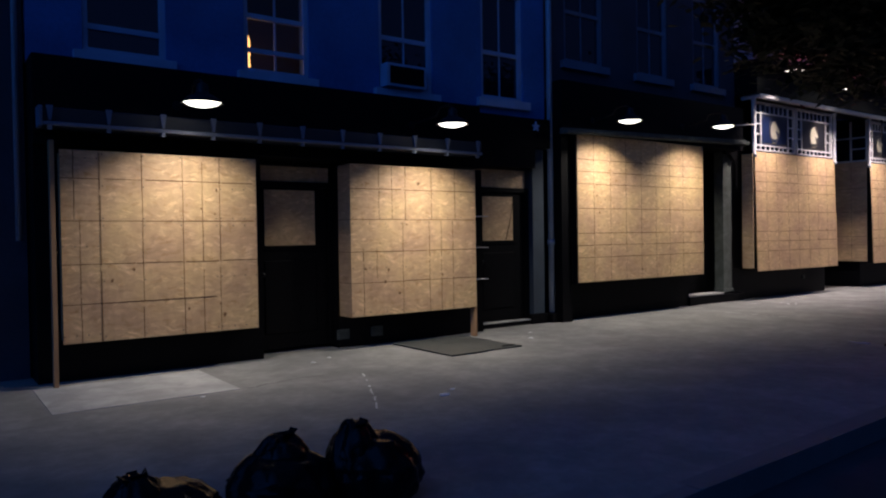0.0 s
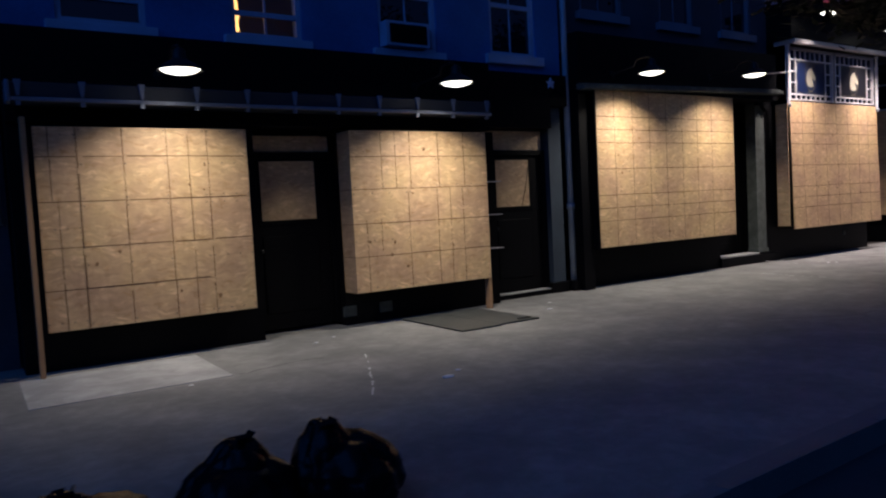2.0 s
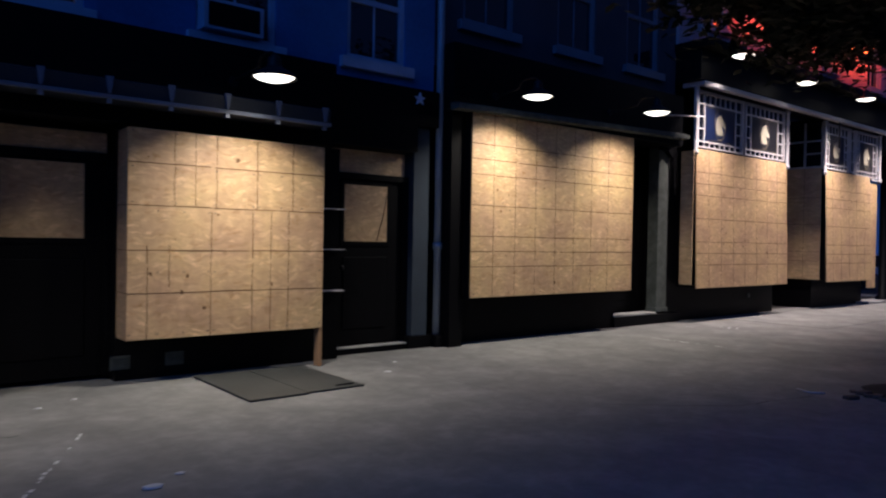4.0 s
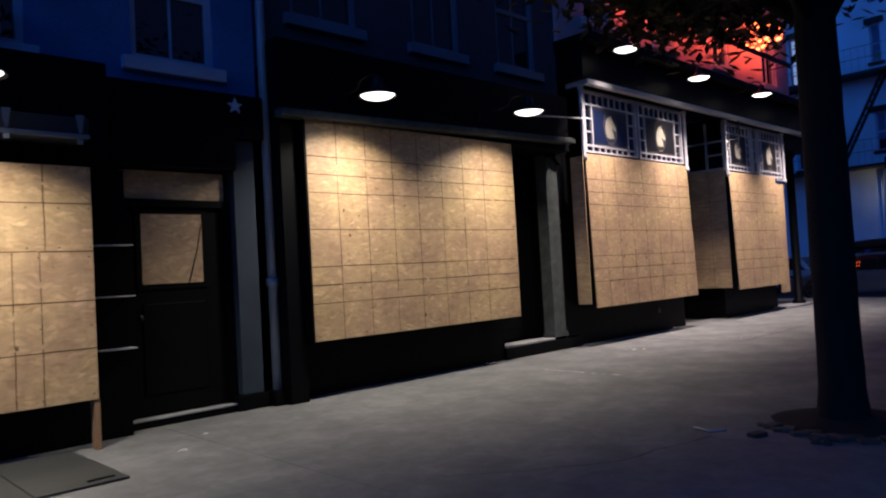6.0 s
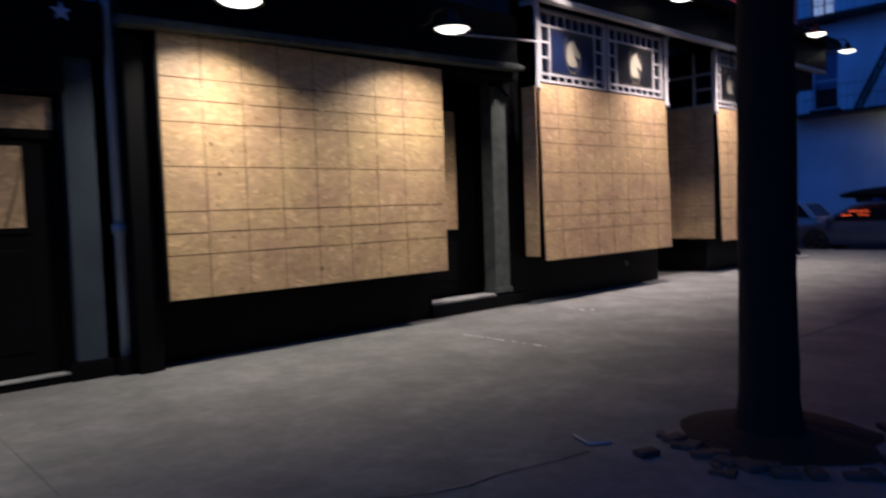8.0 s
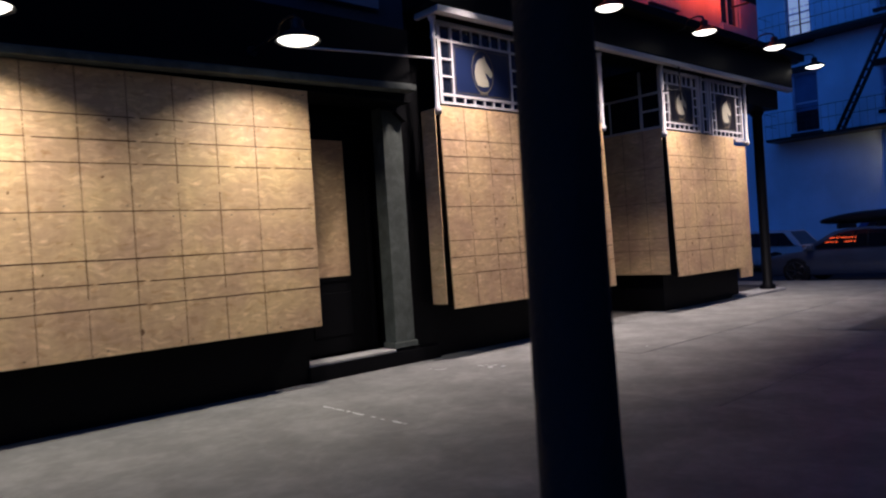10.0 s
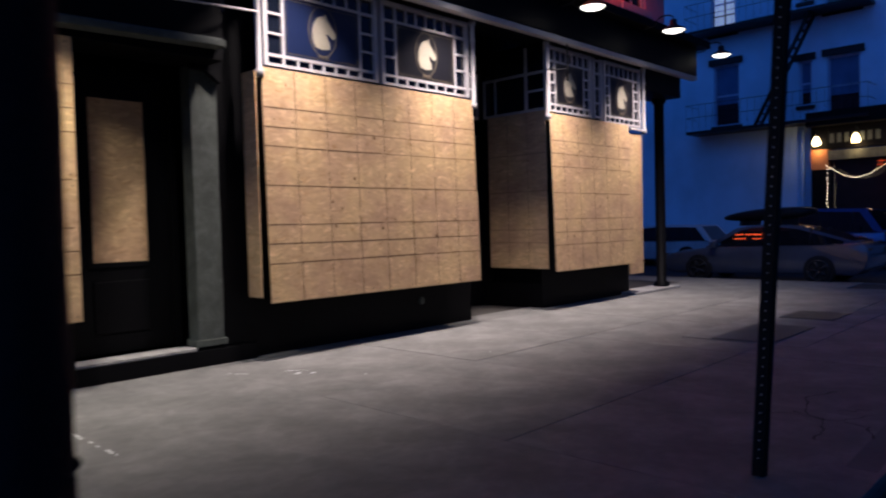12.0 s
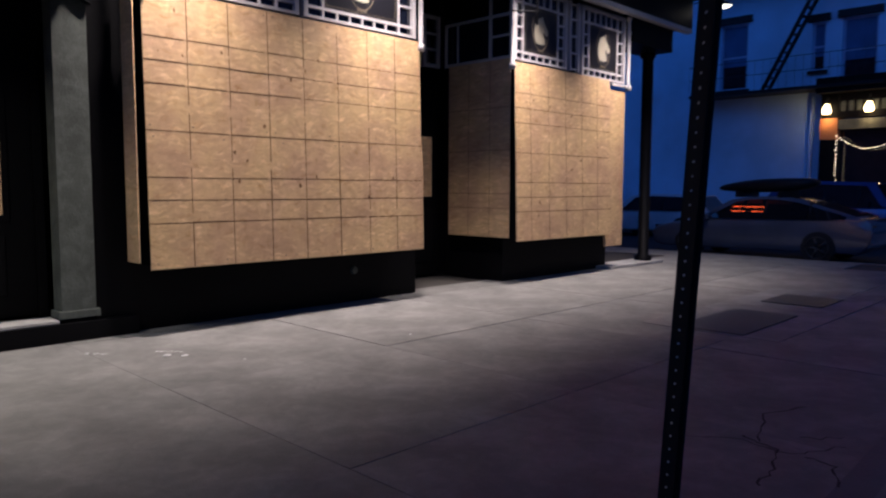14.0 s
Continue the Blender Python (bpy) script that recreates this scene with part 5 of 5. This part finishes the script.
# hedge planters by the corner shop
for y in (-1.7, -2.5, -3.3):
    hp = thing("planter", (33.4, y, 0), "low clipped shrub in a dark planter", "planter", "corner shop planters")
    part("tub", boxes((33.1, 33.7, y - 0.33, y + 0.33, 0, 0.4), bevel=0.02), BLACK, hp)
    bv, bf = [], []
    for q in range(700):
        c = Vector((33.4 + rt.gauss(0, 0.16), y + rt.gauss(0, 0.17), 0.62 + rt.gauss(0, 0.13)))
        u = Vector((rt.uniform(-1, 1), rt.uniform(-1, 1), rt.uniform(-1, 1))).normalized()
        w = u.orthogonal().normalized()
        i = len(bv)
        bv += [c - u * 0.05, c + w * 0.025, c + u * 0.05, c - w * 0.025]
        bf.append((i, i + 1, i + 2, i + 3))
    m_ = bpy.data.meshes.new("shrub")
    m_.from_pydata([v - Vector((33.4, y, 0)) for v in bv], [], bf)
    m_.materials.append(BUSH)
    so = new("shrub", m_)
    so.parent = hp


# ---- cars ----
def car(x, y, length, height, width, paint, label, shape, box_on=False):
    """A parked car along the cross street, its nose towards +y. shape: side outline from nose to tail as fractions."""
    c = thing("car", (x, y, -0.15), label, "car", "parked cars")
    z0 = -0.15
    bm = bmesh.new()

    def side(s):
        return [(y + length * (0.5 - u), z0 + height * w) for u, w in s]
    lower, upper = shape
    lo = side(lower)
    L = [[bm.verts.new((x + sx * width / 2 * (1.0 if 0.2 < (pz - z0) / height < 0.5 else 0.93), py, pz)) for py, pz in lo] for sx in (-1, 1)]
    bm.faces.new(L[0])
    bm.faces.new(list(reversed(L[1])))
    for k in range(len(lo)):
        j = (k + 1) % len(lo)
        bm.faces.new((L[0][j], L[0][k], L[1][k], L[1][j]))
    bmesh.ops.recalc_face_normals(bm, faces=bm.faces[:])
    bmesh.ops.bevel(bm, geom=bm.edges[:], offset=0.045, segments=3, affect="EDGES", profile=0.6)
    for f in bm.faces:
        f.smooth = True
    body = part("body", bm, paint, c)
    up = side(upper)
    cb_ = bmesh.new()
    zs_ = [p[1] for p in up]
    zb, zt = min(zs_), max(zs_)
    U = [[cb_.verts.new((x + sx * width / 2 * (0.95 - 0.22 * (pz - zb) / (zt - zb)), py, pz)) for py, pz in up] for sx in (-1, 1)]
    cb_.faces.new(U[0])
    cb_.faces.new(list(reversed(U[1])))
    for k in range(len(up)):
        j = (k + 1) % len(up)
        cb_.faces.new((U[0][j], U[0][k], U[1][k], U[1][j]))
    bmesh.ops.recalc_face_normals(cb_, faces=cb_.faces[:])
    bmesh.ops.bevel(cb_, geom=cb_.edges[:], offset=0.03, segments=2, affect="EDGES")
    for f in cb_.faces:
        f.smooth = True
    part("cabin", cb_, paint, c)

    def skin(pz):
        return width / 2 * (0.95 - 0.22 * (pz - zb) / (zt - zb)) + 0.004
    ymid = sum(p[0] for p in up) / len(up)
    for sx in (-1, 1):
        pane_pts = [(ymid + (py - ymid) * 0.86, zb + 0.05 + (pz - zb) * 0.80) for py, pz in up]
        gb_ = bmesh.new()
        ga = [gb_.verts.new((x + sx * skin(pz), py, pz)) for py, pz in pane_pts]
        gi = [gb_.verts.new((x + sx * (skin(pz) - 0.02), py, pz)) for py, pz in pane_pts]
        gb_.faces.new(ga)
        gb_.faces.new(list(reversed(gi)))
        for k in range(len(ga)):
            j = (k + 1) % len(ga)
            gb_.faces.new((ga[j], ga[k], gi[k], gi[j]))
        bmesh.ops.recalc_face_normals(gb_, faces=gb_.faces[:])
        part("side_window", gb_, GLASS, c, "dark tinted side windows")
    for p, q in ((up[0], up[1]), (up[-2], up[-3])):
        sg = -1 if q[0] > p[0] else 1
        out_ = Vector((0, (q[1] - p[1]), abs(q[0] - p[0]))).normalized()
        out_.y *= sg
        quad = []
        for (py, pz), half in ((p, 0.8), (q, 0.84)):
            mid_ = ((p[0] + q[0]) / 2, (p[1] + q[1]) / 2)
            quad.append((mid_[0] + (py - mid_[0]) * 0.86, mid_[1] + (pz - mid_[1]) * 0.86, half))
        wb_ = bmesh.new()
        vs_ = []
        for lift in (0.006, -0.015):
            vs_.append([wb_.verts.new((x + sgx * skin(pz) * half, py + out_.y * lift, pz + out_.z * lift)) for (py, pz, half), sgx in ((quad[0], -1), (quad[0], 1), (quad[1], 1), (quad[1], -1))])
        wb_.faces.new(vs_[0])
        wb_.faces.new(list(reversed(vs_[1])))
        for k in range(4):
            j = (k + 1) % 4
            wb_.faces.new((vs_[0][j], vs_[0][k], vs_[1][k], vs_[1][j]))
        bmesh.ops.recalc_face_normals(wb_, faces=wb_.faces[:])
        part("windscreen", wb_, GLASS, c, "dark sloping glass")
    # door pillars
    top = sorted([p for p in up if p[1] > zt - 0.12 * height], key=lambda p: p[0])
    ym = (top[0][0] + top[-1][0]) / 2
    for sx in (-1, 1):
        for yy in (ym - 0.05, ym - 0.05 - length * 0.19):
            part("door_pillar", tube(bmesh.new(), [(x + sx * (skin(zb + 0.06) - 0.012), yy, zb + 0.06), (x + sx * (skin(zt - 0.1) - 0.012), yy, zt - 0.1)], 0.022, 6), BLACKM, c)
    for fy in (0.30, -0.29):
        for sx in (-1, 1):
            wx, wy, wz = x + sx * (width / 2 - 0.1), y + length * fy, z0 + 0.33
            wbm = bmesh.new()
            bmesh.ops.create_cone(wbm, cap_ends=True, segments=28, radius1=0.33, radius2=0.33, depth=0.22, matrix=Matrix.Translation((wx, wy, wz)) @ Matrix.Rotation(radians(90), 4, "Y"))
            bmesh.ops.bevel(wbm, geom=[e for e in wbm.edges if len(e.link_faces) == 2 and e.calc_face_angle(0) > 1], offset=0.03, segments=2, affect="EDGES")
            wh = part("wheel", wbm, TYRE, c, "black rubber tyre")
            rbm = bmesh.new()
            xr = wx + sx * 0.112
            for k in range(5):
                a = 2 * math.pi * k / 5
                tube(rbm, [(xr, wy, wz), (xr, wy + 0.2 * math.cos(a), wz + 0.2 * math.sin(a))], 0.028, 5)
            lat = []
            for k in range(24):
                a = 2 * math.pi * k / 24
                lat.append((xr, wy + 0.22 * math.cos(a), wz + 0.22 * math.sin(a)))
            tube(rbm, lat + [lat[0]], 0.02, 5)
            part("rim", rbm, RIM, wh, "alloy rim with five spokes")
    for sx in (-1, 1):
        part("headlamp", boxes((x + sx * width * 0.36 - 0.16, x + sx * width * 0.36 + 0.16, y + length * 0.47, y + length * 0.49, z0 + height * 0.42, z0 + height * 0.5), bevel=0.008), GLASS, c)
        part("tail_lamp", boxes((x + sx * width * 0.38 - 0.14, x + sx * width * 0.38 + 0.14, y - length * 0.497, y - length * 0.475, z0 + height * 0.5, z0 + height * 0.6), bevel=0.008), ORANGE, c)
        part("mirror", boxes((x + sx * (width / 2 + 0.02) - 0.08, x + sx * (width / 2 + 0.02) + 0.08, y + length * 0.2, y + length * 0.23, z0 + height * 0.62, z0 + height * 0.71), bevel=0.02), paint, c)
    if box_on:
        rbx = thing("roof_box", (x, y, zt), "long black roof box on the car roof", "roof box")
        bbm = bmesh.new()
        bmesh.ops.create_uvsphere(bbm, u_segments=24, v_segments=14, radius=1.0)
        for v in bbm.verts:
            p = v.co
            v.co = Vector((x + 0.38 * math.copysign(abs(p.x) ** 0.6, p.x), y + 1.06 * math.copysign(abs(p.y) ** 0.75, p.y), zt + 0.235 - 0.06 * p.y + 0.15 * (1 - 0.35 * max(0.0, p.y)) * math.copysign(abs(p.z) ** 0.7, p.z)))
        for f in bbm.faces:
            f.smooth = True
        part("shell", bbm, BLACKM, rbx)
        for yy in (y - 0.45, y + 0.45):
            part("rack_bar", boxes((x - 0.6, x + 0.6, yy - 0.03, yy + 0.03, zt - 0.02, zt + 0.12)), BLACKM, rbx)
    return c


SEDAN = ([(0.01, 0.2), (0.0, 0.38), (0.03, 0.49), (0.12, 0.565), (0.28, 0.63), (0.86, 0.68), (0.975, 0.69), (0.995, 0.62), (1.0, 0.48), (0.985, 0.28), (0.95, 0.17), (0.05, 0.15)],
         [(0.23, 0.61), (0.38, 0.94), (0.45, 0.985), (0.53, 1.0), (0.62, 0.985), (0.71, 0.94), (0.94, 0.70), (0.94, 0.62)])
SUV = ([(0.0, 0.2), (0.0, 0.45), (0.03, 0.54), (0.26, 0.6), (0.9, 0.62), (0.995, 0.6), (1.0, 0.5), (1.0, 0.25), (0.97, 0.16), (0.03, 0.16)],
       [(0.22, 0.58), (0.34, 0.95), (0.5, 1.0), (0.88, 0.97), (0.98, 0.6), (0.98, 0.58)])
car(26.66, -0.21, 4.64, 1.36, 1.82, CARS, "silver fastback saloon parked on the cross street", SEDAN, box_on=True)
car(31.6, 0.38, 4.3, 1.75, 1.9, CARB, "dark blue sport utility car parked across the street", SUV)
car(31.6, 5.0, 4.1, 1.36, 1.8, CARW, "light coloured hatchback parked across the street", SUV)

# unseen block behind the walker, added to cut off the low sky light
structure("wall_opposite", boxes((-40, 24, -24, -23, -0.2, 7)), DARKBRICK, "unseen dark block across the main street, added to cut low sky light", "building")

# ---- paving slabs ----
SX, SY = 1.93, 1.95
slab_meshes = []
for vnt in range(3):
    bm = bmesh.new()
    box(bm, 0.004, SX - 0.004, 0.004, SY - 0.004, -0.05, 0.0, bevel=0.006)
    me = bpy.data.meshes.new("slab")
    bm.to_mesh(me)
    bm.free()
    me.materials.append(CONC)
    slab_meshes.append(me)


def slab(x0, x1, y0, y1, z, mat):
    bm = box(bmesh.new(), x0, x1, y0, y1, -0.05, z, bevel=0.004)
    return part("slab", bm, mat, pavement)


for x0, x1 in ((-29.0, -18.0), (-18.0, -9.5), (-9.5, -2.4), (-2.4, 5.9), (5.9, 12.2)):
    slab(x0 + 0.002, x1 - 0.002, kerb_y(x0) + 0.24, 0.7, 0.0, CONC)
for i in range(0, 7):
    x = 12.2 + SX * i
    if x + SX > CORNER_X - 0.2:
        continue
    for j in range(3):
        y = -5.6 + SY * j
        ob = new("slab", slab_meshes[(i + j) % 3])
        ob.parent = pavement
        ob.location = (x, y, random.uniform(-0.003, 0.002))
    slab(x + 0.003, x + SX - 0.003, 0.253, 0.7, 0.0, CONC)
for y0, y1 in ((-2.6, 1.0), (1.0, 4.6), (4.6, 9.0)):
    slab(23.79, 25.03, y0 + 0.006, y1 - 0.006, 0.0, CONC)
slab(-0.38, 1.22, -1.58, -0.3, 0.005, CONC2)
slab(16.7, 20.3, -4.05, -2.7, 0.006, CONC3)
